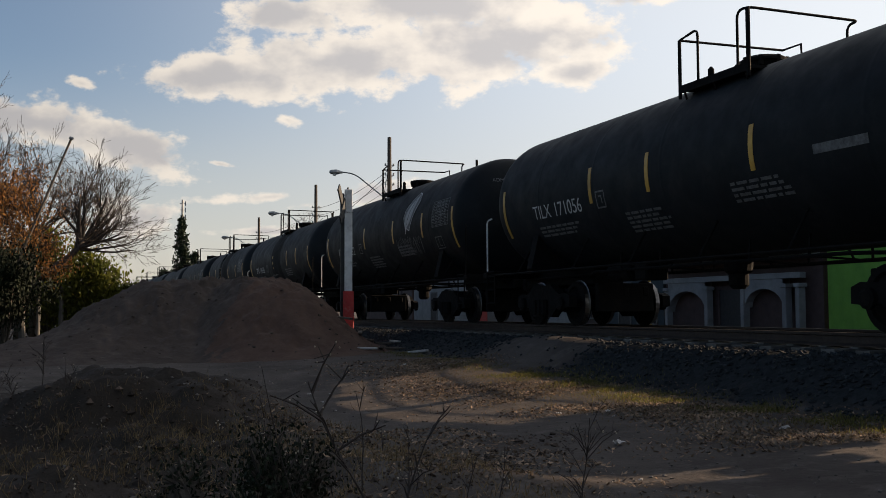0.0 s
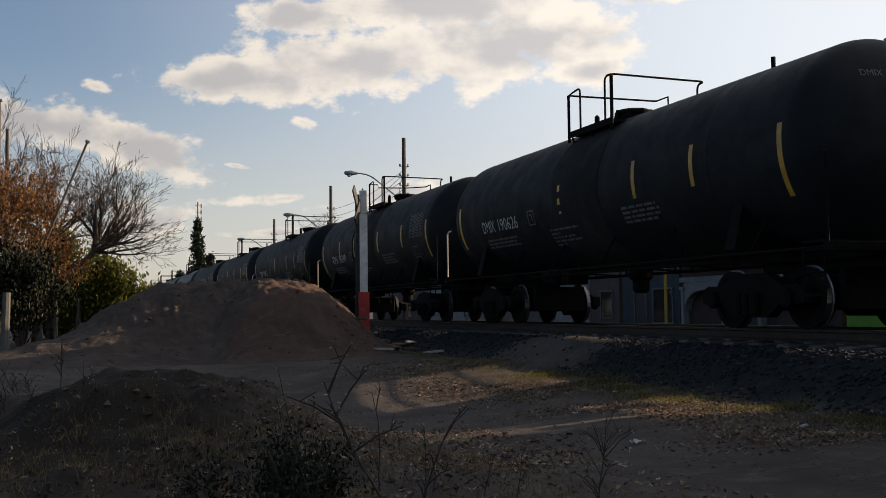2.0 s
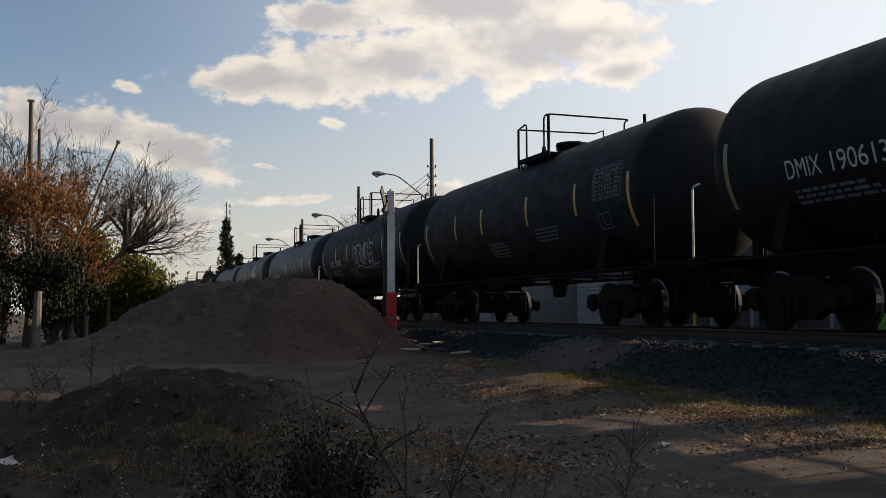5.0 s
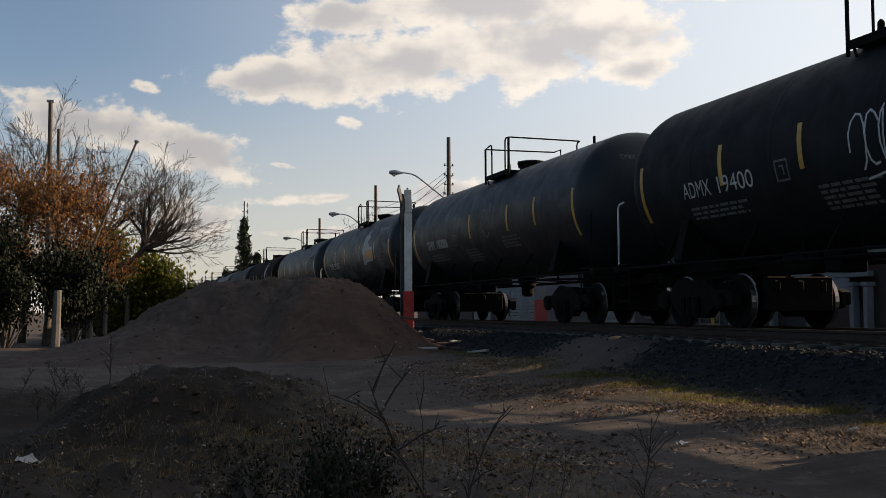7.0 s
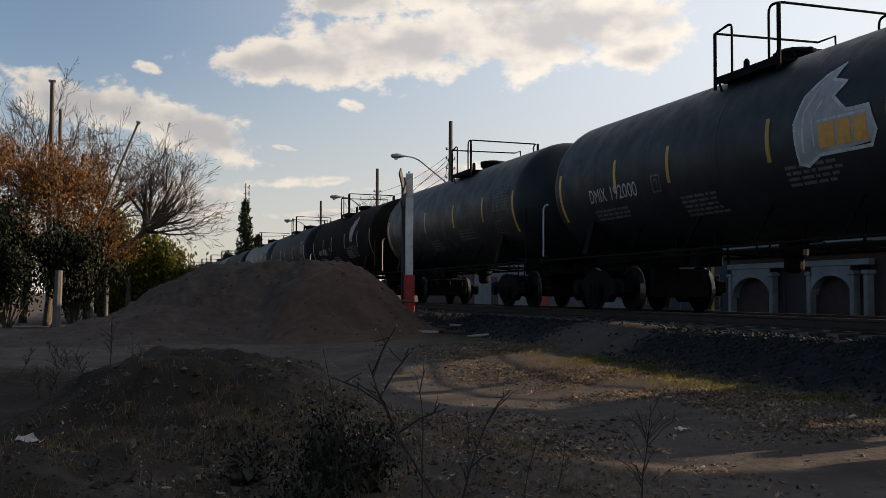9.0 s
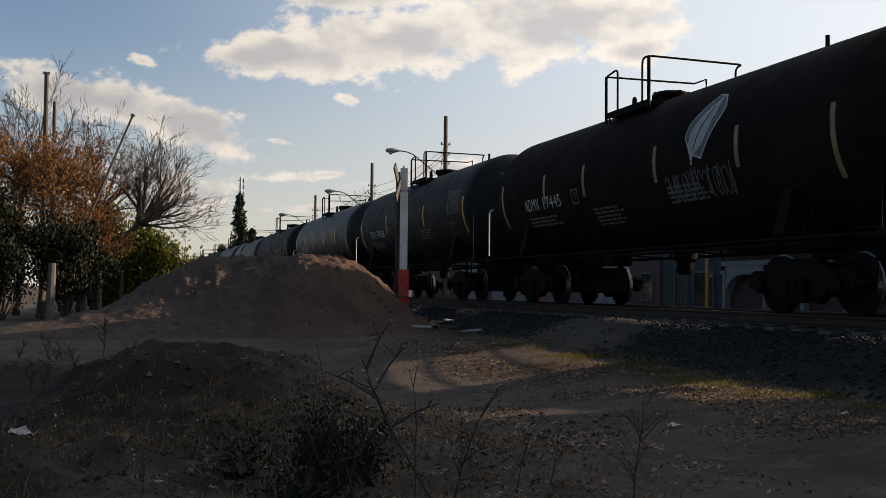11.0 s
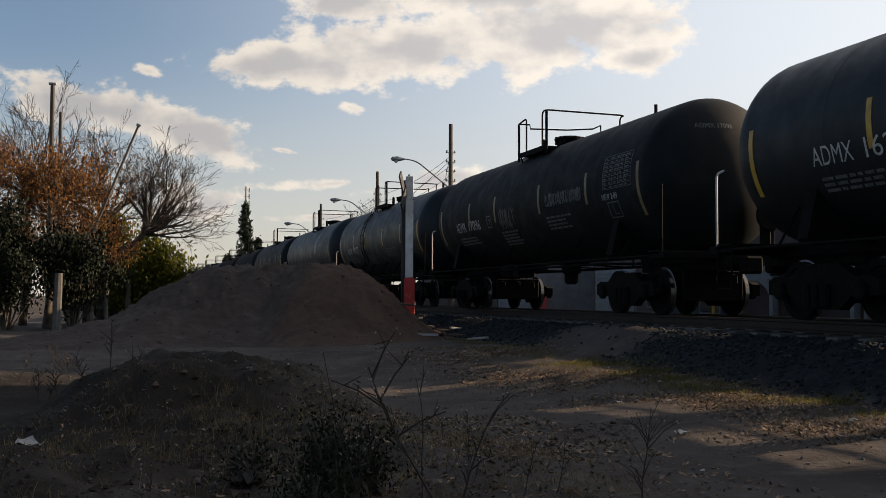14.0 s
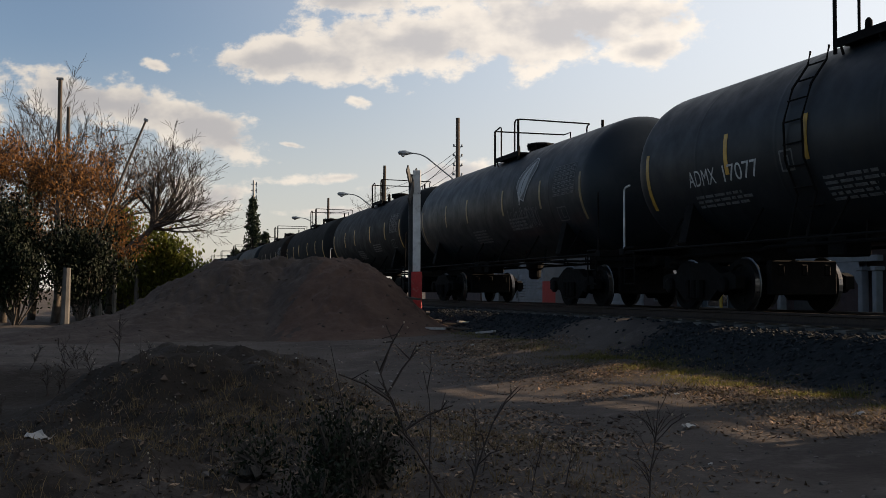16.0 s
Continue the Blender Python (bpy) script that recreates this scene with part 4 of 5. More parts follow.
    if deco == "band":
        bm = bmesh.new()
        vs = []
        for y in (-1.0, 0.9):
            vs.append([bm.verts.new((-(R_TANK + 0.009) * math.cos(a), y, Z_TANK + (R_TANK + 0.009) * math.sin(a)))
                       for a in [math.pi * (-0.45 + 1.35 * i / 24) for i in range(25)]])
        for i in range(24):
            bm.faces.new((vs[0][i], vs[1][i], vs[1][i + 1], vs[0][i + 1]))
        part("primer_band", bm, TANK_GREY, car, "broad faded grey band round the shell", smooth=True)


CARS = {0: ("TILX 171056", "", False, "bar", 0), 1: ("ADMX 16952", True, False, "drop", 0), 2: ("DMIX 190626", False, False, "band", 0),
        3: ("ADMX 16249", True, False, "band", 1), 4: ("DMIX 190613", True, True, "", 0), 5: ("", True, False, "", 0),
        6: ("ADMX 19400", True, False, "tag", 0), 7: ("DMIX 190086", False, False, "marks", 0), 8: ("DMIX 192000", True, False, "emblem", 0),
        9: ("", True, False, "", 0), 10: ("ADMX 17445", False, True, "drop", 0), 11: ("TILX 171028", True, False, "", 0),
        12: ("ADMX 16239", True, False, "marks", 1), 13: ("ADMX 17096", True, True, "tag2", 1), 14: ("ADMX 17077", True, False, "", 0),
        15: ("", True, True, "drop", 0)}
SHELLS = {7: TANK_BLUE, 8: TANK_BLUE, 9: TANK_BLUE, 14: TANK_BLUE, 15: TANK_BLUE, 10: TANK_RUST, 17: TANK_GREY, 18: TANK_RUST, 12: TANK_BLUE, 20: TANK_GREY}
CAR_THINGS = []
TOP_SHIFT = {1: 0.85, 2: 0.9, 3: 0.95, 6: 0.95, 7: 0.4, 8: 0.62, 10: 1.3, 11: 0.6, 12: 1.2, 13: 0.85, 14: 1.35, 15: 0.3}
TOP_PARTS = ("walkway", "handrail", "rail_post", "manway", "relief_valve", "side_ladder")
LIFT = {3: -0.05, 14: -0.05, 2: -0.03, 6: 0.03, 7: 0.03, 8: 0.035, 11: 0.03}
BOGIES = ("truck", "draft_sill", "end_sill", "coupler", "step", "side_rail", "saddle", "grab_iron", "brake_pipe", "brake_cylinder", "hand_brake")
SHIFT = {0: -0.2, 1: -0.15, 3: -0.4, 6: -0.15, 7: -0.2, 8: 0.2, 13: 0.5, 14: 0.1}      # slack in the couplings


def build_train():
    protos = {}
    for style in (0, 1):
        proto = thing("tank_car", "", "tank car")
        make_car_parts(proto, TANK, style)
        protos[style] = proto
    for k in range(-2, 23):
        mark, table, pale, deco, style = CARS.get(k, ("", k % 2 == 0, k % 3 == 0, "", 0))
        shell = SHELLS.get(k, TANK)
        y = GAP0 + CAR_L * k - CAR_L / 2 + SHIFT.get(k, 0.0)
        car = copy_thing(protos[style], pose(TRACK_X, y, RAIL_Z))
        for o in car.children:
            if o.name.split(".")[0] in TOP_PARTS:
                o.matrix_basis = pose(0, TOP_SHIFT.get(k, 0.0), 0) @ o.matrix_basis
        if k not in (3, 14):
            for o in [c for c in car.children if c.name.startswith("side_ladder")]:
                bpy.data.objects.remove(o)
        if shell is not TANK:
            for o in car.children_recursive:
                if o.type == "MESH" and o.data.materials[0] is TANK:
                    o.data = o.data.copy()
                    o.data.materials[0] = shell
        colour = {TANK: "black", TANK_BLUE: "glossy blue-black", TANK_GREY: "faded grey", TANK_RUST: "rust-stained black"}[shell]
        extra = {"drop": " and a pale leaf emblem", "tag": " and white graffiti", "tag2": " and graffiti", "emblem": " and a company emblem",
                 "band": " and a faded grey band", "marks": " and stray paint marks"}.get(deco, "")
        tagged(car, "moving " + colour + " tank car, " + ("pale" if pale else "yellow") + " tape" + extra, "tank car", "tank cars of the train")
        dress(car, k, mark, table, pale, deco)
        for o in car.children:
            if k in LIFT and o.name.split(".")[0] not in BOGIES:
                o.matrix_basis = pose(0, 0, LIFT[k]) @ o.matrix_basis
        CAR_THINGS.append((car, y))
    for p in protos.values():
        for o in list(p.children_recursive) + [p]:
            bpy.data.objects.remove(o)


build_train()

# ---------------------------------------------------------------- crossing sign


def build_crossing_sign(x, y):
    z = ground_z(x, y)
    sign = thing("crossing_sign", "white concrete crossing post with red foot and crossbuck seen edge-on", "crossing sign", pose(x, y, z))
    h = 4.37 - z
    part("post", boxed(-0.10, 0.10, -0.085, 0.085, 1.42, h, 0.012), WHITEPAINT, sign, "worn white post", m=pose(0, 0, 0, 0, 0, -14))
    part("foot", boxed(-0.14, 0.14, -0.12, 0.12, -0.3, 1.42, 0.012), REDPAINT, sign, "flaking red painted foot", m=pose(0, 0, 0, 0, 0, -14))
    bm = boxed(-0.10, 0.10, -0.085, 0.085, h - 0.62, h - 0.58, 0.004)
    part("clamp", bm, SIGNDARK, sign, m=pose(0, 0, 0, 0, 0, -14))
    for a in (-45, 45):
        bm = boxed(-0.61, 0.61, -0.02, 0.02, -0.115, 0.115, 0.008)
        part("crossbuck_board", bm, SIGNDARK, sign, "weathered crossbuck board",
             m=pose(-0.14, -0.06, h - 0.42) @ pose(0, 0, 0, 0, 0, 61) @ pose(0, 0.022 * (1 if a > 0 else -1), 0, 0, a))
    part("back_rail", boxed(-0.05, 0.05, -0.03, 0.03, 0.4, h - 0.1, 0.006), SIGNDARK, sign, m=pose(-0.15, 0.05, 0))
    return sign


build_crossing_sign(7.02, 26.4)

# ---------------------------------------------------------------- poles, street lamps, cables


def build_lamp_pole(x, y, top, arm_z, arm=2.6, lean=0.0):
    z = ground_z(x, y)
    pole = thing("utility_pole", "tall weathered timber utility pole with a street lamp arm", "utility pole", pose(x, y, z, 0, lean), "poles along the street")
    h = top - z
    part("shaft", tube(bmesh.new(), [(0, 0, -0.5), (0, 0, h * 0.5), (0, 0, h)], [0.15, 0.125, 0.10], 10), POLEWOOD, pole)
    zz = arm_z - z
    bm = tube(bmesh.new(), fillet([(-0.08, 0, zz), (-arm * 0.72, 0, zz + 1.35), (-arm, 0, zz + 1.42)], 0.4), 0.035, 6)
    part("lamp_arm", bm, LAMPMETAL, pole)
    bm = lathe(bmesh.new(), [(-arm - 0.62, 0.03), (-arm - 0.55, 0.11), (-arm - 0.25, 0.14), (-arm, 0.07), (-arm + 0.1, 0.05)], "x", 10, (0, 0, zz + 1.40))
    head = part("lamp_head", bm, LAMPMETAL, pole)
    part("lens", lathe(bmesh.new(), [(-0.10, 0.05), (-0.06, 0.10), (0.0, 0.11)], "z", 10, (-arm - 0.35, 0, zz + 1.30)), LENS, head)
    for i, dz in enumerate((0.35, 0.85, 1.35, 1.85)):
        bm = bmesh.new()
        for sx in (-1, 1):
            tube(bm, [(0, 0, zz + dz), (sx * 0.22, 0, zz + dz)], 0.018, 5)
            lathe(bm, [(-0.06, 0.03), (-0.02, 0.06), (0.02, 0.04), (0.07, 0.05)], "z", 8, (sx * 0.22, 0, zz + dz + 0.04))
        part("insulator", bm, LAMPMETAL, pole)
    return pole


build_lamp_pole(16.2, 52.6, 10.3, 6.95)
build_lamp_pole(16.2, 69.4, 9.7, 6.3)
build_lamp_pole(16.4, 92.0, 9.4, 6.2)


def cable(a, b, sag, r=0.012):
    a, b = Vector(a), Vector(b)
    pts = [a.lerp(b, i / 14) - Vector((0, 0, 4 * sag * (i / 14) * (1 - i / 14))) for i in range(15)]
    return tagged(part("cable", tube(bmesh.new(), pts, r, 5), WIRE), "thin black overhead cable hung from pole to pole", "cable", "street cables")


for dz in (0.35, 0.85, 1.35, 1.85):
    cable((16.42, 52.6, 6.95 + dz), (16.42, 69.4, 6.3 + dz), 0.35)
    cable((16.42, 69.4, 6.3 + dz), (16.6, 92.0, 6.2 + dz), 0.4)
cable((16.2, 52.6, 8.4), (13.0, 56.5, 5.0), 0.02, 0.014)
cable((16.2, 52.6, 8.9), (17.6, 60.0, 5.4), 0.05, 0.014)


def build_plain_pole(x, y, top, lean_x=0.0, lean_y=0.0, r=0.12, label="bare timber pole among the trees", material=None, cap=False):
    z = ground_z(x, y)
    pole = thing("pole", label, "pole", pose(x, y, z, lean_x, lean_y))
    h = top - z
    part("shaft", tube(bmesh.new(), [(0, 0, -0.4), (0, 0, h * 0.5), (0, 0, h)], [r, r * 0.85, r * 0.7], 9), material or POLEWOOD, pole)
    if cap:
        bm = boxed(-0.02 - r, 0.02 + r, -0.06, 0.06, h - 0.04, h + 0.04, 0.01)
        part("bracket", bm, LAMPMETAL, pole)
    return pole


build_plain_pole(-2.45, 37.5, 8.35, r=0.10, cap=True)
build_plain_pole(-2.35, 40.5, 7.9, r=0.085)
build_plain_pole(-2.2, 35.2, 7.2, lean_y=21, r=0.05, label="thin pole leaning among the bare branches", cap=True)

# mast behind the cypress
mast = thing("antenna_mast", "slim dark antenna mast rising behind the cypress", "antenna mast", pose(14.6, 136.0, 0.3))
part("shaft", tube(bmesh.new(), [(0, 0, 0), (0, 0, 10.0), (0, 0, 15.0)], [0.22, 0.2, 0.14], 6), LAMPMETAL, mast)
for zz in (12.0, 12.8, 13.7, 14.5):
    bm = tube(bmesh.new(), [(-0.35, 0, zz), (0.35, 0, zz)], 0.05, 5)
    box(bm, 0.30, 0.42, -0.05, 0.05, zz - 0.3, zz + 0.3)
    part("antenna", bm, LAMPMETAL, mast)

# ---------------------------------------------------------------- trees


def branch_tree(name, label, x, y, height, spread, seed, leaf=None, leaves=0, lean=(0, 0), trunks=1, twig_mat=None, depth=6, leaf_size=0.06,
                start=0.28):
    """Tapered trunk and limbs that fork into fine twigs; leaves sit along the twigs."""
    rnd = random.Random(seed)
    z = ground_z(x, y)
    tree = thing(name, label, "tree", pose(x, y, z))
    wood, twigs, tips = bmesh.new(), bmesh.new(), []

    def grow(p, d, length, r, level):
        n = 3 if level < 3 else 2
        pts, rad = [p.copy()], [r]
        q = p.copy()
        dd = d.copy()
        for i in range(n):
            dd = (dd + Vector((rnd.gauss(0, 0.14), rnd.gauss(0, 0.14), rnd.gauss(0.02, 0.09)))).normalized()
            q = q + dd * length / n
            pts.append(q.copy())
            rad.append(max(0.0065, r * (1 - 0.45 * (i + 1) / n)))
        tube(wood if level < 3 else twigs, pts, rad, 7 if level < 2 else (4 if level < 4 else 3), caps=False)
        if level >= depth - 2:
            tips.extend(pts[1:])
        if level >= depth:
            return
        kids = rnd.choice((2, 3)) if level < 1 else (rnd.choice((3, 3, 4)) if level < 4 else 3)
        for i in range(kids):
            a = rnd.uniform(0, 2 * math.pi)
            tilt = rnd.uniform(0.35, 0.85) if level < 3 else rnd.uniform(0.25, 0.8)
            ref = dd.orthogonal().normalized()
            ref.rotate(Matrix.Rotation(a, 3, dd))
            nd = (dd * math.cos(tilt) + ref * math.sin(tilt) * spread)
            nd.z = nd.z * 0.9 + 0.06
            k = rnd.uniform(0.45, 1.0) if level else 1.0
            base = pts[0].lerp(pts[-1], k) if k > 0.98 else pts[min(n, 1 + int(k * n))]
            grow(base, nd.normalized(), length * rnd.uniform(0.58, 0.80), rad[-1] * rnd.uniform(0.6, 0.8), level + 1)

    for i in range(trunks):
        a = rnd.uniform(0, 6.28)
        off = Vector((math.cos(a), math.sin(a), 0)) * (0.0 if trunks == 1 else 0.25)
        d = Vector((lean[0] + off.x * 1.2, lean[1] + off.y * 1.2, 1)).normalized()
        grow(off, d, height * start, 0.055 * height / 3, 0)
    part("trunk", wood, BARK, tree, smooth=True)
    tagged(part("twig_canopy", twigs, twig_mat or TWIG, tree, "dense bare twigs"), kind="stuff")
    if leaf and leaves:
        scatter_leaves(tree, [rnd.choice(tips) for _ in range(leaves)], leaf, leaf_size, 0.16, rnd)
    return tree


def scatter_leaves(tree, spots, material, size, spread, rnd, name="crown"):
    verts, faces = [], []
    for p in spots:
        c = Vector(p) + Vector((rnd.gauss(0, spread), rnd.gauss(0, spread), rnd.gauss(0, spread)))
        e = Euler((rnd.uniform(0, 6), rnd.uniform(0, 6), rnd.uniform(0, 6))).to_matrix()
        s = size * rnd.uniform(0.6, 1.3)
        k = len(verts)
        for a, b in ((-1, 0), (0, -0.45), (1, 0), (0, 0.45)):
            verts.append(c + e @ Vector((a * s, b * s, 0.12 * s * a)))
        faces.append((k, k + 1, k + 2, k + 3))
    me = bpy.data.meshes.new(name)
    me.from_pydata(verts, [], faces)
    me.materials.append(material)
    ob = new(name, me)
    ob.parent = tree
    return ob


def fan_tree(label, x, y, turn, stem, radius, limbs, lo, hi, reach, seed, leaf=None, leaves=0, levels=5):
    """A mesquite: crooked stem through the points, then limbs that fan out and fork into fine upswept twigs."""
    rnd = random.Random(seed)
    tree = thing("bare_tree", label, "tree", pose(x, y, ground_z(x, y), 0, 0, turn))
    wood, twigs, tips = bmesh.new(), bmesh.new(), []
    stem = [Vector(p) for p in stem]
    tube(wood, stem, [radius * (1 - 0.5 * i / (len(stem) - 1)) for i in range(len(stem))], 8)

    def grow(p, d, length, r, level):
        pts, rad, q, dd = [p.copy()], [r], p.copy(), d.copy()
        n = 4 if level < 3 else 3
        for i in range(n):
            lift = 0.05 if level < 3 else 0.02
            dd = (dd + Vector((rnd.gauss(0, 0.13), rnd.gauss(0, 0.13), rnd.gauss(lift, 0.11)))).normalized()
            q = q + dd * length / n
            pts.append(q.copy())
            rad.append(max(0.0055, r * (1 - 0.5 * (i + 1) / n)))
        tube(wood if level < 2 else twigs, pts, rad, 6 if level < 2 else 3, caps=False)
        if level >= levels - 2:
            tips.extend(pts[1:])
        if level >= levels:
            return
        for i in range(rnd.choice((3, 4)) if level < 3 else 3):
            ref = dd.orthogonal().normalized()
            ref.rotate(Matrix.Rotation(rnd.uniform(0, 2 * math.pi), 3, dd))
            tilt = rnd.uniform(0.25, 0.70)
            nd = dd * math.cos(tilt) + ref * math.sin(tilt)
            grow(pts[rnd.randint(1, n)], nd.normalized(), length * rnd.uniform(0.50, 0.74), rad[-1] * rnd.uniform(0.6, 0.85), level + 1)

    for i in range(limbs):
        a = radians(lo + (hi - lo) * (i + rnd.uniform(0.2, 0.8)) / limbs)
        d = Vector((math.cos(a), rnd.gauss(0, 0.35), math.sin(a))).normalized()
        k = rnd.uniform(0.0, 1.0)
        base = stem[-1].lerp(stem[-2], k * 0.7)
        grow(base, d, reach * rnd.uniform(0.38, 0.50), radius * rnd.uniform(0.28, 0.42), 1)
    part("trunk", wood, BARK, tree, smooth=True)
    tagged(part("twig_canopy", twigs, TWIG, tree, "dense bare twigs"), kind="stuff")
    if leaf:
        scatter_leaves(tree, [rnd.choice(tips) for _ in range(leaves)], leaf, 0.06, 0.12, rnd)
    return tree


def build_trees():
    fan_tree("leafless mesquite leaning over a green bush with fine twigs", -1.3, 38.9, -16, [(0, 0, -0.2), (0.15, 0, 1.5), (0.9, 0, 2.35), (1.75, 0, 3.0), (2.2, 0, 3.5)],
             0.17, 20, -18, 112, 3.7, 11)
    fan_tree("leafless mesquite with upswept twigs behind the leaning one", -0.9, 40.8, -16, [(0, 0, -0.2), (0.1, 0, 1.8), (0.0, 0, 3.2), (0.25, 0, 4.2)],
             0.13, 15, 20, 140, 3.4, 77, LEAF_RUST, 900)
    fan_tree("tall leafless tree with grey upswept twigs", -3.6, 41.5, -16, [(0, 0, -0.2), (0.2, 0, 2.2), (0.1, 0, 4.0), (0.3, 0, 5.4)],
             0.16, 17, 20, 165, 4.2, 15)
    branch_tree("autumn_tree", "tree with rust-orange autumn leaves and pale limbs", -2.6, 36.8, 7.4, 1.0, 21, LEAF_RUST, 7000, trunks=2)
    branch_tree("autumn_tree", "tree with rust-orange autumn leaves and pale limbs", -4.4, 38.0, 8.4, 1.0, 8, LEAF_RUST, 7500, trunks=2)
    branch_tree("autumn_tree", "small tree with thinning rust-orange leaves", -1.55, 38.6, 5.6, 0.9, 63, LEAF_RUST, 3200, trunks=2)
    branch_tree("bare_tree", "leafless tree top rising behind the street lamps", 19.0, 78.0, 10.5, 0.9, 31, None, 0)


def bush(name, label, x, y, rx, ry, h, material, count, seed, size=0.09, base=0.2):
    rnd = random.Random(seed)
    z = ground_z(x, y)
    ob = thing(name, label, "bush", pose(x, y, z))
    wood, spots = bmesh.new(), []
    for i in range(26):
        a = rnd.uniform(0, 6.28)
        k = rnd.uniform(0.25, 1.0)
        tip = Vector((math.cos(a) * rx * k, math.sin(a) * ry * k, h * (1.05 - 0.55 * k * k) * rnd.uniform(0.6, 1.0)))
        mid = tip * 0.5 + Vector((0, 0, 0.15 * h))
        tube(wood, [(rnd.uniform(-.1, .1), rnd.uniform(-.1, .1), 0), mid, tip], [0.03, 0.02, 0.006], 4, caps=False)
        for j in range(count // 26):
            t = rnd.uniform(base, 1.0)
            spots.append((mid.lerp(tip, (t - 0.5) * 2) if t > 0.5 else mid * (t * 2)) + Vector((rnd.gauss(0, 0.10 * rx), rnd.gauss(0, 0.10 * ry), rnd.gauss(0, 0.06 * h))))
    tagged(part("woody_stem", wood, BARK, ob), kind="stuff")
    scatter_leaves(ob, spots, material, size, 0.08, rnd, "foliage")
    return ob


def build_cypress(x, y, height, radius, seed):
    rnd = random.Random(seed)
    z = ground_z(x, y)
    tree = thing("cypress", "tall dark slender cypress with a ragged outline", "tree", pose(x, y, z), "cypresses")
    part("trunk", tube(bmesh.new(), [(0, 0, -0.2), (0, 0, height)], [0.2, 0.03], 7), BARK, tree)
    spots = []
    for i in range(130):
        h = height * (0.06 + 0.92 * i / 130)
        a = rnd.uniform(0, 6.28)
        reach = radius * (1 - (h / height) ** 1.6) * rnd.uniform(0.55, 1.25) + 0.12
        for j in range(30):
            k = rnd.random() ** 0.7
            spots.append((math.cos(a) * reach * k, math.sin(a) * reach * k, h + reach * k * 0.7 + rnd.gauss(0, 0.12)))
    scatter_leaves(tree, spots, CYPRESS, 0.22, 0.16, rnd)
    return tree


def build_shade_tree(x, y, base, top, rx, ry, seed):
    """A broad leafy tree behind the houses, out of view, added to block the sun."""
    rnd = random.Random(seed)
    tree = thing("street_tree", "unseen leafy tree added behind the houses to block the sun", "tree", pose(x, y, 0.28))
    mid, half = (base + top) / 2, (top - base) / 2
    wood, spots = bmesh.new(), []
    tube(wood, [(0, 0, -0.3), (0.1, 0.1, base * 0.6), (0, 0, mid)], [0.28, 0.2, 0.1], 8)
    for i in range(60):
        a, e, k = rnd.uniform(0, 6.28), rnd.uniform(-1.2, 1.4), rnd.uniform(0.45, 0.95)
        c = Vector((rx * k * math.cos(a) * math.cos(e), ry * k * math.sin(a) * math.cos(e), mid + half * k * math.sin(e)))
        tube(wood, [(0, 0, base * 0.75), c * 0.5 + Vector((0, 0, base * 0.4)), c], [0.08, 0.05, 0.015], 5, caps=False)
        spots += [c + Vector((rnd.gauss(0, 0.5), rnd.gauss(0, 0.55), rnd.gauss(0, 0.4))) for _ in range(130)]
    part("trunk", wood, BARK, tree, smooth=True)
    scatter_leaves(tree, spots, LEAF_GREEN, 0.24, 0.2, rnd)
    return tree


build_trees()
# added crowns that keep sun between the cars off the near ground
build_shade_tree(31.0, 5.6, 9.7, 13.6, 2.6, 4.4, 17)
build_shade_tree(31.4, 9.3, 9.6, 13.4, 2.4, 1.9, 23)
bush("green_bush", "yellow-green leafy bush under the bare trees", 0.9, 40.2, 2.0, 1.2, 3.5, LEAF_GREEN, 9000, 3)
bush("green_bush", "yellow-green leafy bush under the bare trees", -0.4, 42.0, 2.0, 1.2, 4.9, LEAF_GREEN, 7500, 4)
bush("green_bush", "low yellow-green bush beyond the heap of earth", 3.2, 41.0, 1.6, 1.0, 2.3, LEAF_GREEN, 4000, 14)
bush("dark_shrub", "dense evergreen shrub with its inner shade put into the dark leaf colour", -1.5, 35.2, 1.9, 1.2, 3.8, LEAF_DARK, 15000, 5, 0.07, 0.28)
bush("dark_shrub", "dense evergreen shrub with its inner shade put into the dark leaf colour", -3.4, 34.4, 2.0, 1.3, 4.0, LEAF_DARK, 16000, 6, 0.07, 0.28)
bush("dark_shrub", "dense evergreen shrub with its inner shade put into the dark leaf colour", -0.6, 44.0, 2.0, 1.3, 2.2, LEAF_DARK, 4200, 9, 0.10)
build_cypress(14.0, 131.0, 11.9, 1.5, 2)
build_cypress(15.9, 134.0, 8.2, 1.1, 3)
build_cypress(11.6, 128.0, 5.2, 0.9, 4)

# pale painted posts by the trees
for px, py, ph, pr in ((-1.95, 33.5, 1.75, 0.13), (-1.05, 36.0, 2.3, 0.11), (-0.6, 36.4, 2.1, 0.07), (0.1, 40.0, 2.0, 0.09)):
    z0 = ground_z(px, py)
    p = thing("fence_post", "pale weathered post standing by the trees", "post", pose(px, py, z0, random.uniform(-1, 1), random.uniform(-2, 2)), "posts by the trees")
    part("shaft", tube(bmesh.new(), [(0, 0, -0.3), (0, 0, ph * 0.5), (0, 0, ph)], [pr, pr * 0.95, pr * 0.85], 8), PALEPOST, p)

# ---------------------------------------------------------------- houses across the street
WALL_X = 22.0


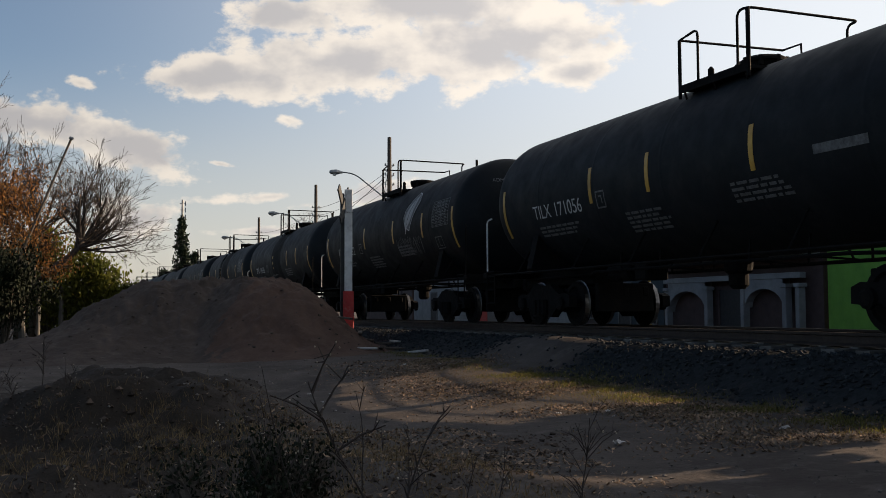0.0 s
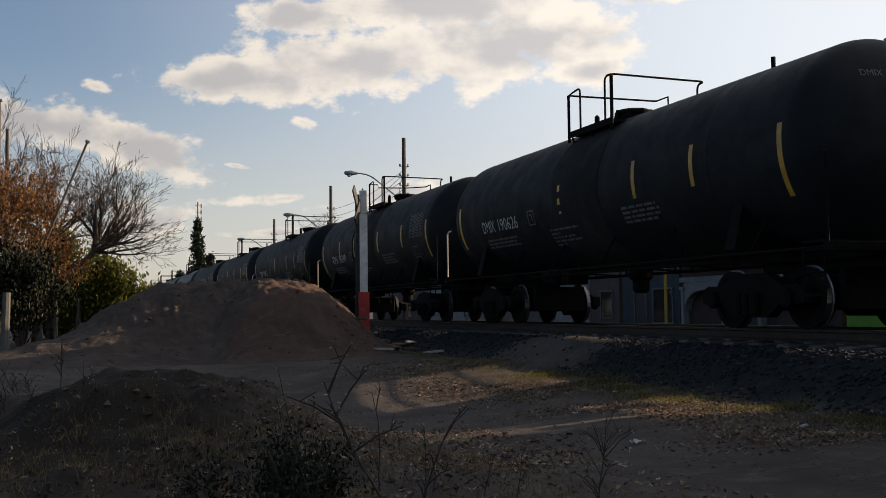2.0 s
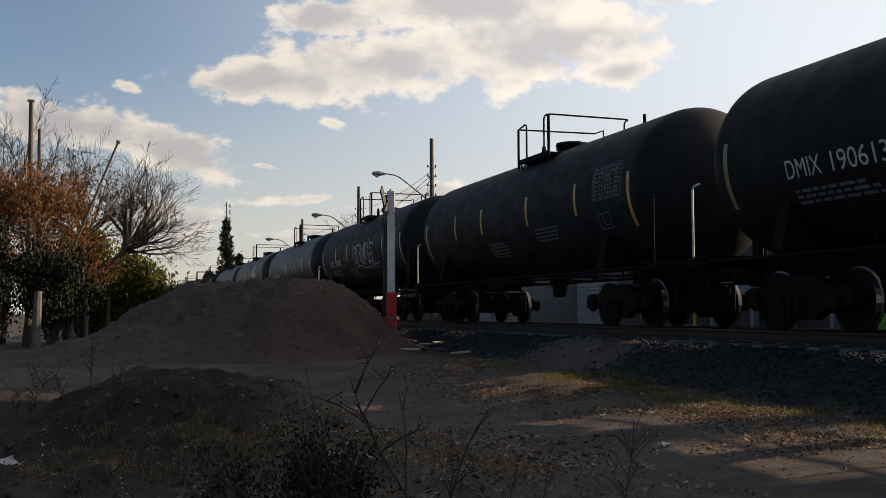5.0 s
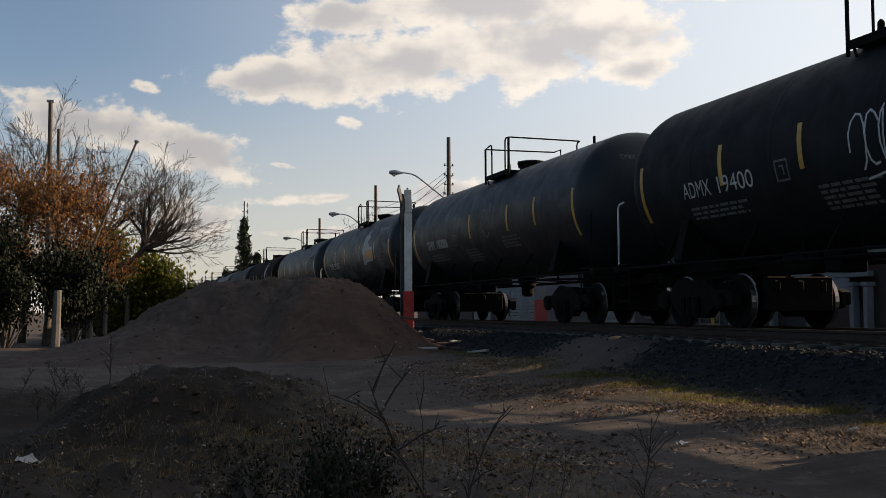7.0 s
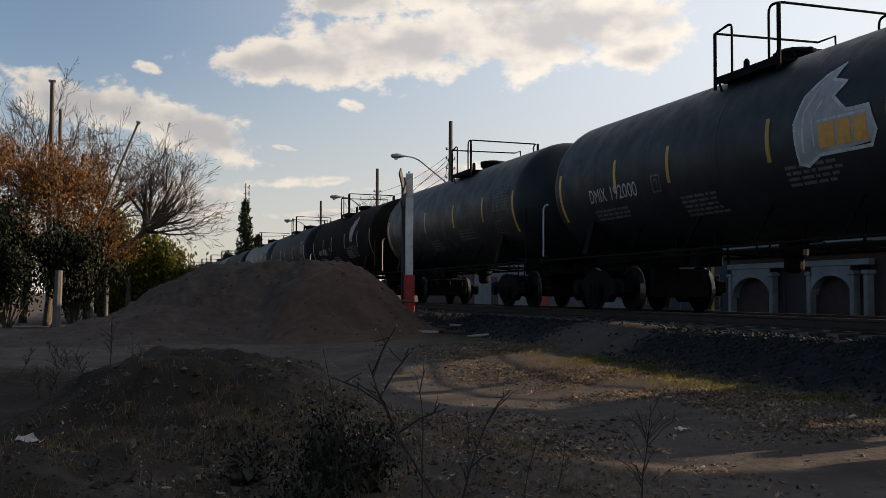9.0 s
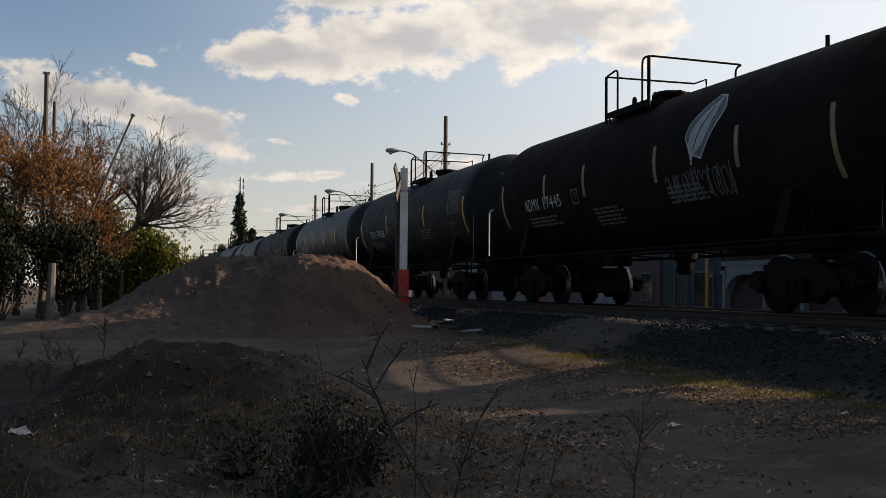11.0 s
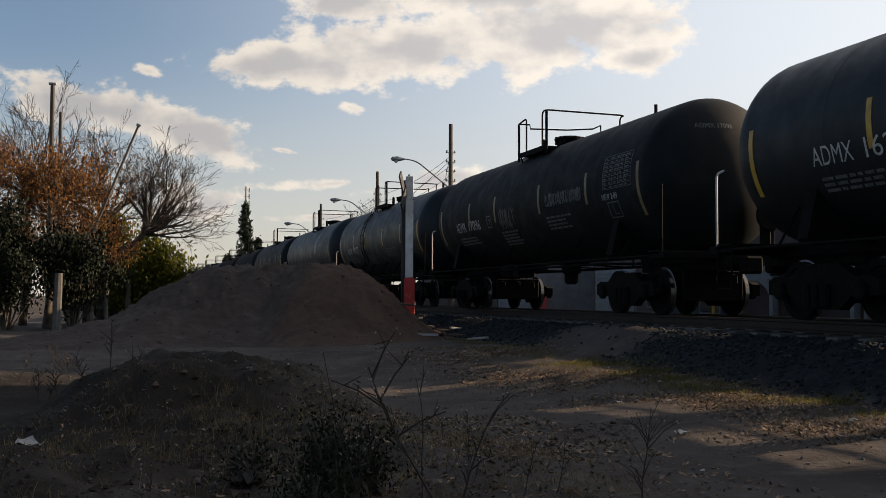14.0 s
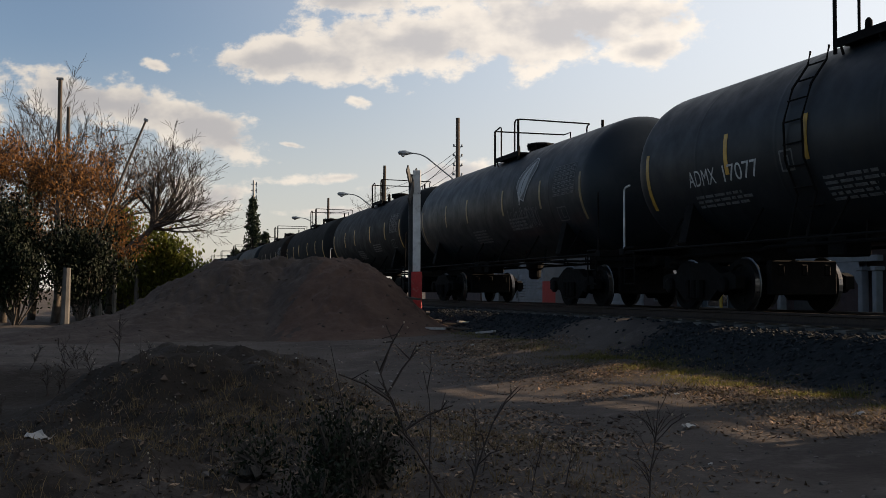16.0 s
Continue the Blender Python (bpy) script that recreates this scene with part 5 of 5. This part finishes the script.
def house(y0, y1, h, material, label, depth=7.0, back=0.0):
    hs = thing("house", label, "house", pose(WALL_X + back, 0, 0.28))
    part("wall", boxed(0, 0.25, y0, y1, -0.3, h), material, hs)
    part("body", boxed(0.26, depth, y0 + 0.02, y1 - 0.02, -0.3, h - 0.12), material, hs)
    part("roof", boxed(-0.12, depth, y0 - 0.02, y1 + 0.02, h + 0.004, h + 0.16, 0.02), CONCRETE, hs)
    return hs


def opening(hs, y0, y1, z0, z1, material, name="window", frame_mat=None):
    w = part(name, boxed(-0.03, 0.02, y0, y1, z0, z1), material, hs)
    bm = bmesh.new()
    t = 0.07
    for a, b, c, d in ((y0 - t, y0, z0 - t, z1 + t), (y1, y1 + t, z0 - t, z1 + t), (y0, y1, z1, z1 + t), (y0, y1, z0 - t, z0)):
        box(bm, -0.06, 0.02, a, b, c, d)
    part("frame", bm, frame_mat or CONCRETE, w)
    return w


def arch_bay(hs, y0, y1, top, column=0.20):
    """A white arch in front of the wall, between two columns."""
    bm = bmesh.new()
    n, r = 10, (y1 - y0) / 2
    mid, spring = (y0 + y1) / 2, top - r * 0.62
    outer, inner = [], []
    for i in range(n + 1):
        a = math.pi * i / n
        inner.append((mid - r * math.cos(a), spring + 0.62 * r * math.sin(a) - 0.05))
        outer.append((y0 + (y1 - y0) * i / n, top + 0.25))
    for x0 in (-0.35,):
        f = [bm.verts.new((x0, *p)) for p in inner]
        g = [bm.verts.new((x0, *p)) for p in outer]
        f2 = [bm.verts.new((x0 + 0.3, *p)) for p in inner]
        g2 = [bm.verts.new((x0 + 0.3, *p)) for p in outer]
        for i in range(n):
            bm.faces.new((f[i], f[i + 1], g[i + 1], g[i]))
            bm.faces.new((f2[i + 1], f2[i], g2[i], g2[i + 1]))
            bm.faces.new((f[i + 1], f[i], f2[i], f2[i + 1]))
            bm.faces.new((g[i], g[i + 1], g2[i + 1], g2[i]))
    part("arch", bm, STUCCO_W, hs)
    return hs


def build_houses():
    # wall tops, unseen behind the train, are set high to shade the ballast
    a = house(26.4, 35.3, 4.62, STUCCO_R, "low brick-red house front with white arches and columns")
    for y in (27.15, 27.80, 29.98, 32.10, 34.72):
        col = part("column", boxed(-0.40, -0.14, y - 0.10, y + 0.10, -0.3, 1.62, 0.02), STUCCO_W, a, "white column")
        part("capital", boxed(-0.44, -0.10, y - 0.15, y + 0.15, 1.621, 1.75, 0.02), STUCCO_W, col)
    for y0, y1 in ((27.90, 29.88), (32.20, 34.62)):
        arch_bay(a, y0, y1, 1.66)
    opening(a, 30.35, 31.75, -0.2, 1.62, DARKDOOR, "door", STUCCO_R)
    part("beam", boxed(-0.38, -0.16, 27.0, 34.9, 1.915, 2.10, 0.01), STUCCO_W, a)
    part("canopy", boxed(-0.9, -0.02, 26.5, 35.2, 2.62, 2.74, 0.01), STUCCO_W, a)
    b = house(17.6, 26.2, 4.62, STUCCO_G, "lime-green house front with an unseen upper block added for shade")
    # unseen upper block, added to keep the sun off the heap of earth
    part("upper_floor", boxed(0.3, 6.5, 17.7, 24.4, 4.782, 8.6, 0.03), STUCCO_G, b)
    part("roof_slab", boxed(0.2, 6.6, 17.6, 24.5, 8.604, 8.74, 0.02), CONCRETE, b)
    opening(b, 20.0, 21.2, 0.6, 1.7, GLASS)
    opening(b, 22.2, 23.1, -0.2, 2.0, DARKDOOR, "door")
    part("plinth", boxed(-0.05, -0.01, 17.6, 26.2, -0.3, 0.05), CONCRETE, b)
    c = house(35.5, 40.0, 4.6, STUCCO_B, "low pale blue house front with an aqua window")
    opening(c, 36.0, 37.4, 0.4, 1.7, GLASS)
    opening(c, 38.0, 38.9, -0.2, 2.0, DARKDOOR, "door")
    d = house(40.3, 47.5, 4.65, STUCCO_P, "low dusty rose house front")
    opening(d, 40.9, 41.9, 0.6, 1.7, GLASS)
    shutter = part("roller_shutter", boxed(-0.05, -0.005, 43.0, 47.2, -0.2, 2.3), SHEET, d, "white slatted roller shutter")
    for i in range(14):
        part("slat", boxed(-0.085, -0.052, 43.05, 47.15, -0.16 + 0.172 * i, -0.02 + 0.172 * i, 0.008), SHEET, shutter)
    e = house(56.0, 66.0, 4.6, STUCCO_W, "low white house front further up the street")
    opening(e, 58.0, 59.3, 0.6, 1.7, GLASS)
    opening(e, 61.5, 62.5, -0.2, 2.0, DARKDOOR, "door")
    f = house(66.4, 80.0, 4.55, STUCCO_P, "low dusty rose house beyond the white one")
    opening(f, 70.0, 71.5, 0.6, 1.7, GLASS)
    g = house(8.0, 17.4, 4.6, STUCCO_W, "low white house front")
    opening(g, 12.0, 13.4, 0.6, 1.7, GLASS)
    # added block that closes the sunny gap over the gate
    house(47.7, 55.8, 6.9, STUCCO_P, "taller dusty rose block added behind the gate to stop the sun", 6.0, 4.0)
    # corrugated white gate with a red banner between two houses
    gate = thing("sheet_gate", "white corrugated sheet gate standing between two houses", "gate", pose(WALL_X - 0.6, 0, 0.28))
    for i in range(12):
        part("slat", boxed(0, 0.03, 53.8, 57.5, 0.02 + 0.16 * i, 0.15 + 0.16 * i, 0.006), SHEET, gate)
    for y in (53.7, 57.55):
        part("gate_post", boxed(-0.02, 0.08, y - 0.06, y + 0.06, -0.3, 2.1), LAMPMETAL, gate)
    ban = thing("red_banner", "plain red banner hung on a short board by the gate", "banner", pose(WALL_X - 0.75, 0, 0.28))
    part("sheet", boxed(0, 0.02, 51.6, 53.4, 0.05, 1.5), REDCLOTH, ban)
    bol = thing("pipe_post", "yellow painted steel pipe by the roadside", "post", pose(20.6, 34.2, 0.2))
    part("pipe", tube(bmesh.new(), [(0, 0, -0.1), (0, 0, 2.6)], 0.06, 8), YELLOWPIPE, bol)


build_houses()

# ---------------------------------------------------------------- weeds, grass, litter


def blades(name, spots, material, label, category, height, width=0.006, lean=0.5):
    """Thin bent blades in one mesh; spots give x, y and a scale."""
    rnd = random.Random(len(spots))
    verts, faces = [], []
    for x, y, s in spots:
        z = ground_z(x, y) - 0.01
        a, h = rnd.uniform(0, 6.28), height * s * rnd.uniform(0.5, 1.2)
        b = rnd.uniform(0, 6.28)
        dx, dy = math.cos(a) * width, math.sin(a) * width
        lx, ly = math.cos(b) * h * lean * rnd.random(), math.sin(b) * h * lean * rnd.random()
        k = len(verts)
        verts += [(x - dx, y - dy, z), (x + dx, y + dy, z), (x + lx * 0.4 + dx * 0.7, y + ly * 0.4 + dy * 0.7, z + h * 0.6),
                  (x + lx * 0.4 - dx * 0.7, y + ly * 0.4 - dy * 0.7, z + h * 0.6), (x + lx, y + ly, z + h)]
        faces += [(k, k + 1, k + 2, k + 3), (k + 3, k + 2, k + 4)]
    me = bpy.data.meshes.new(name)
    me.from_pydata(verts, [], faces)
    me.materials.append(material)
    return tagged(new(name, me), label, category, kind="stuff")


def build_grass():
    rnd = random.Random(12)
    spots = []
    while len(spots) < 9000:                           # dry tufts on the hummocks
        cx, cy = rnd.uniform(-2.5, 3.0), rnd.uniform(5.0, 10.5)
        if rnd.random() > 0.25 + bump_at(cx, cy, 1.2, 8.4, 2.0, 1.6):
            continue
        for i in range(rnd.randint(4, 22)):
            spots.append((cx + rnd.gauss(0, 0.06), cy + rnd.gauss(0, 0.06), rnd.uniform(0.3, 1.2)))
    blades("dry_grass", spots, STRAW, "tufts of dry straw-coloured grass on the hummocks", "dry grass", 0.10, 0.0028, 1.3)
    spots = []
    while len(spots) < 14000:                          # thin green strip at the ballast's foot
        y = rnd.uniform(6, 16) if rnd.random() < 0.85 else rnd.uniform(16, 24)
        x = rnd.gauss(7.05, 0.30) + 0.15 * math.sin(y)
        if noise.noise(Vector((x * 1.5, y * 1.5, 0))) < rnd.uniform(-0.15, 0.2):
            continue
        spots.append((x, y, rnd.uniform(0.4, 1.1)))
    blades("green_grass", spots, GRASS, "short green grass along the foot of the ballast", "grass", 0.06, 0.004, 0.8)
    spots = []
    for i in range(9000):                              # straw litter lying along the strip
        x, y = rnd.gauss(6.4, 0.65), rnd.uniform(7, 19)
        if x > 7.6 or i % 4 == 0:
            x, y = rnd.uniform(0.5, 3.4), rnd.uniform(5, 9.5)
        spots.append((x, y, rnd.uniform(0.3, 1.4)))
    blades("straw", spots, STRAW, "loose straw and stalks lying on the dirt", "straw", 0.05, 0.004, 4.0)


build_grass()


def build_clods():
    rnd = random.Random(33)
    spots = []
    while len(spots) < 9000:
        x, y = rnd.uniform(-3.0, 6.8), 4.8 + 13 * rnd.random() ** 1.5
        rough = 0.12 + bump_at(x, y, 1.2, 8.2, 2.3, 2.2) + bump_at(x, y, -1.0, 8.0, 1.5, 3.0)
        if noise.noise(Vector((x * 1.3, y * 1.3, 9))) * 0.5 + 0.5 > rough:
            continue
        spots.append((x, y, ground_z(x, y), rnd.uniform(0.005, 0.018) * (1 + 2.2 * (rnd.random() < 0.05))))
    stones("clods", spots, CLOD, "crumbled dark earth clods strewn over the dirt", "clods")
    spots = []
    while len(spots) < 700:
        x, y = rnd.uniform(-2.9, 7.6), rnd.uniform(20.1, 26.5)
        h = mound_z(x, y)
        if h > 0.05:
            spots.append((x, y, ground_z(x, y) + h - 0.01, 0.012 + 0.06 * rnd.random() ** 5))
    stones("mound_clods", spots, MOUND, "small lumps of earth lying on the heap", "clods")


def build_leaf_litter():
    rnd = random.Random(71)
    verts, faces = [], []
    count = 0
    while count < 17000:
        if rnd.random() < 0.62:
            x, y = rnd.gauss(6.2, 0.75), rnd.uniform(7, 20)
        else:
            x, y = rnd.uniform(-2.2, 4.0), 4.8 + 6 * rnd.random()
        n = noise.noise(Vector((x * 0.7, y * 0.7, 4)))
        if n < rnd.uniform(-0.35, 0.25) or x > 7.7 or (rnd.random() < 0.8 and x < 1.6 + 0.6 * n):
            continue
        count += 1
        c = Vector((x, y, ground_z(x, y) + 0.008))
        e = Euler((rnd.gauss(0, 0.45), rnd.gauss(0, 0.45), rnd.uniform(0, 6.28))).to_matrix()
        s, w = rnd.uniform(0.012, 0.035), rnd.uniform(0.25, 0.5)
        k = len(verts)
        for a, b, h in ((-1, 0, 0.1), (0, -w, 0), (1, 0, 0.15), (0, w, 0)):
            verts.append(c + e @ Vector((a * s, b * s, h * s)))
        faces.append((k, k + 1, k + 2, k + 3))
    me = bpy.data.meshes.new("leaf_litter")
    me.from_pydata(verts, [], faces)
    me.materials.append(LITTER_LEAF)
    tagged(new("leaf_litter", me), "fallen dry leaves and bits strewn over the dirt", "leaf litter", kind="stuff")


build_leaf_litter()


build_clods()


def weed(x, y, height, seed, label, forks=6, seeds=12, lean=(0.0, 0.0), r=0.008, name="dead_weed"):
    """A dry weed: woody stem, side shoots, small seed heads."""
    rnd = random.Random(seed)
    z = ground_z(x, y) - 0.02
    ob = thing(name, label, "weed", pose(x, y, z))
    bm, heads = bmesh.new(), []
    pts = [Vector((0, 0, 0))]
    d = Vector((lean[0], lean[1], 1)).normalized()
    for i in range(5):
        d = (d + Vector((rnd.gauss(0, 0.08), rnd.gauss(0, 0.08), 0))).normalized()
        pts.append(pts[-1] + d * height / 5)
    tube(bm, pts, [r * (1 - 0.13 * i) for i in range(6)], 5)
    heads.append(pts[-1])
    for i in range(forks):
        k = rnd.uniform(0.25, 0.95) * 5
        p = pts[int(k)].lerp(pts[min(5, int(k) + 1)], k - int(k))
        a = rnd.uniform(0, 6.28)
        q = p + Vector((math.cos(a) * 0.6, math.sin(a) * 0.6, rnd.uniform(0.3, 0.9))).normalized() * height * rnd.uniform(0.15, 0.38)
        m = p.lerp(q, 0.5) + Vector((0, 0, 0.02))
        tube(bm, [p, m, q], [r * 0.6, r * 0.5, r * 0.3], 4)
        for j in range(2):
            w = m.lerp(q, rnd.random()) + Vector((rnd.gauss(0, 0.04), rnd.gauss(0, 0.04), rnd.uniform(0.01, 0.07))) * (height + 0.3)
            tube(bm, [m.lerp(q, 0.5), w], [r * 0.4, r * 0.2], 3)
            heads.append(w)
        heads.append(q)
    part("stem", bm, STEM, ob)
    bm = bmesh.new()
    for i in range(seeds):
        c = heads[i % len(heads)] + Vector((rnd.gauss(0, 0.012), rnd.gauss(0, 0.012), rnd.gauss(0, 0.012)))
        s = rnd.uniform(0.003, 0.0075)
        lathe(bm, [(-s, s * 0.3), (0, s), (s, s * 0.25)], "z", 5, c)
    tagged(part("seed_head", bm, SEED, ob), kind="stuff")
    return ob


def leafy_weed(x, y, h, rx, seed, count=1500):
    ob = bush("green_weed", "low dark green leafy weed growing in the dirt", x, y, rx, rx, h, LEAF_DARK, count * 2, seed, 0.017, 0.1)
    ob["category"] = "weed"
    return ob


for i in range(22):
    bx, by = random.uniform(-3.6, 0.2), random.uniform(10.5, 16.5)
    weed(bx, by, random.uniform(0.22, 0.5), 330 + i, "dark dead weed on the bank of dug earth", 14, 5, (random.uniform(-0.5, 0.5), 0.0), 0.006)
leafy_weed(1.18, 6.3, 0.58, 0.26, 41, 900)
leafy_weed(0.98, 5.8, 0.34, 0.22, 42, 600)
leafy_weed(1.46, 6.5, 0.44, 0.20, 43, 500)
leafy_weed(0.75, 6.7, 0.26, 0.16, 44, 300)
weed(1.70, 5.5, 0.98, 51, "tall dead weed with dark crooked twigs", 9, 16, (-0.62, 0.05), 0.011)
weed(1.78, 5.6, 0.62, 52, "tall dead weed with dark crooked twigs", 8, 10, (0.25, 0.1), 0.008)
weed(1.30, 5.9, 1.0, 53, "thin dry stalk with pale seed heads", 3, 10, (-0.1, 0.0), 0.005)
weed(1.62, 5.8, 0.80, 54, "thin dry stalk with pale seed heads", 2, 8, (0.0, 0.0), 0.005)
weed(1.25, 6.0, 0.50, 55, "thin dry stalk with pale seed heads", 4, 16, (0.05, 0.0), 0.004)
weed(2.67, 5.2, 0.66, 56, "single thin upright dead stalk", 16, 8, (0.03, 0.0), 0.005)
for i in range(40):
    wx, wy = random.uniform(-2.2, 2.6), random.uniform(5.2, 10.5)
    weed(wx, wy, random.uniform(0.15, 0.38), 100 + i, "small dead weed on the hummock", 6, 6, (random.uniform(-.3, .3), 0), 0.004)


def litter(x, y, w, seed, label="crumpled scrap of white paper on the dirt"):
    rnd = random.Random(seed)
    bm = bmesh.new()
    n = 5
    vs = [[bm.verts.new((w * (i / (n - 1) - 0.5) + rnd.gauss(0, w * 0.06), w * 0.7 * (j / (n - 1) - 0.5) + rnd.gauss(0, w * 0.06), abs(rnd.gauss(0.02, w * 0.12))))
           for i in range(n)] for j in range(n)]
    for j in range(n - 1):
        for i in range(n - 1):
            bm.faces.new((vs[j][i], vs[j][i + 1], vs[j + 1][i + 1], vs[j + 1][i]))
    ob = part("paper_scrap", bm, PAPER)
    ob.matrix_basis = pose(x, y, ground_z(x, y) + 0.004, 0, 0, rnd.uniform(0, 360))
    return tagged(ob, label, "litter", "scattered litter")


for i in range(20):
    lx = random.uniform(0.5, 7.0)
    ly = 6.0 + 13 * random.random() ** 1.2
    litter(lx, ly, random.uniform(0.025, 0.06), i)
litter(-0.75, 9.4, 0.24, 77, "torn pale sheet of plastic lying in the dirt")
litter(4.55, 8.1, 0.12, 78)
litter(6.2, 8.0, 0.09, 79)
for i in range(9):
    sx_, sy_ = random.uniform(6.0, 7.9), random.uniform(22.0, 25.4)
    zz = ground_z(sx_, sy_) + max(0.0, mound_z(sx_, sy_))
    st = part("wood_scrap", boxed(-random.uniform(0.15, 0.4), 0.3, -0.05, 0.05, 0, 0.05, 0.008), PAPER if i % 3 == 0 else POLEWOOD)
    st.matrix_basis = pose(sx_, sy_, zz + 0.01, 0, random.uniform(-6, 6), random.uniform(0, 180))
    tagged(st, "broken scrap of timber lying by the post", "scrap wood", "scraps by the post")

# ---------------------------------------------------------------- what moves


def motions():
    """The train rolls towards the camera's right at a steady speed, and its wheels turn."""
    for car, y in CAR_THINGS:
        walk(car, [(t, pose(TRACK_X, y - SPEED * t, RAIL_Z)) for t in range(17)])
    turn = math.degrees(SPEED / WHEEL_R) / FPS
    for car, y in CAR_THINGS:
        for truck in car.children:
            for ws in truck.children:
                if ws.name.startswith("wheelset"):
                    x0, y0, z0 = ws.location
                    walk(ws, [(i / FPS, pose(x0, y0, z0, turn * i)) for i in range(16 * FPS + 1)])


motions()
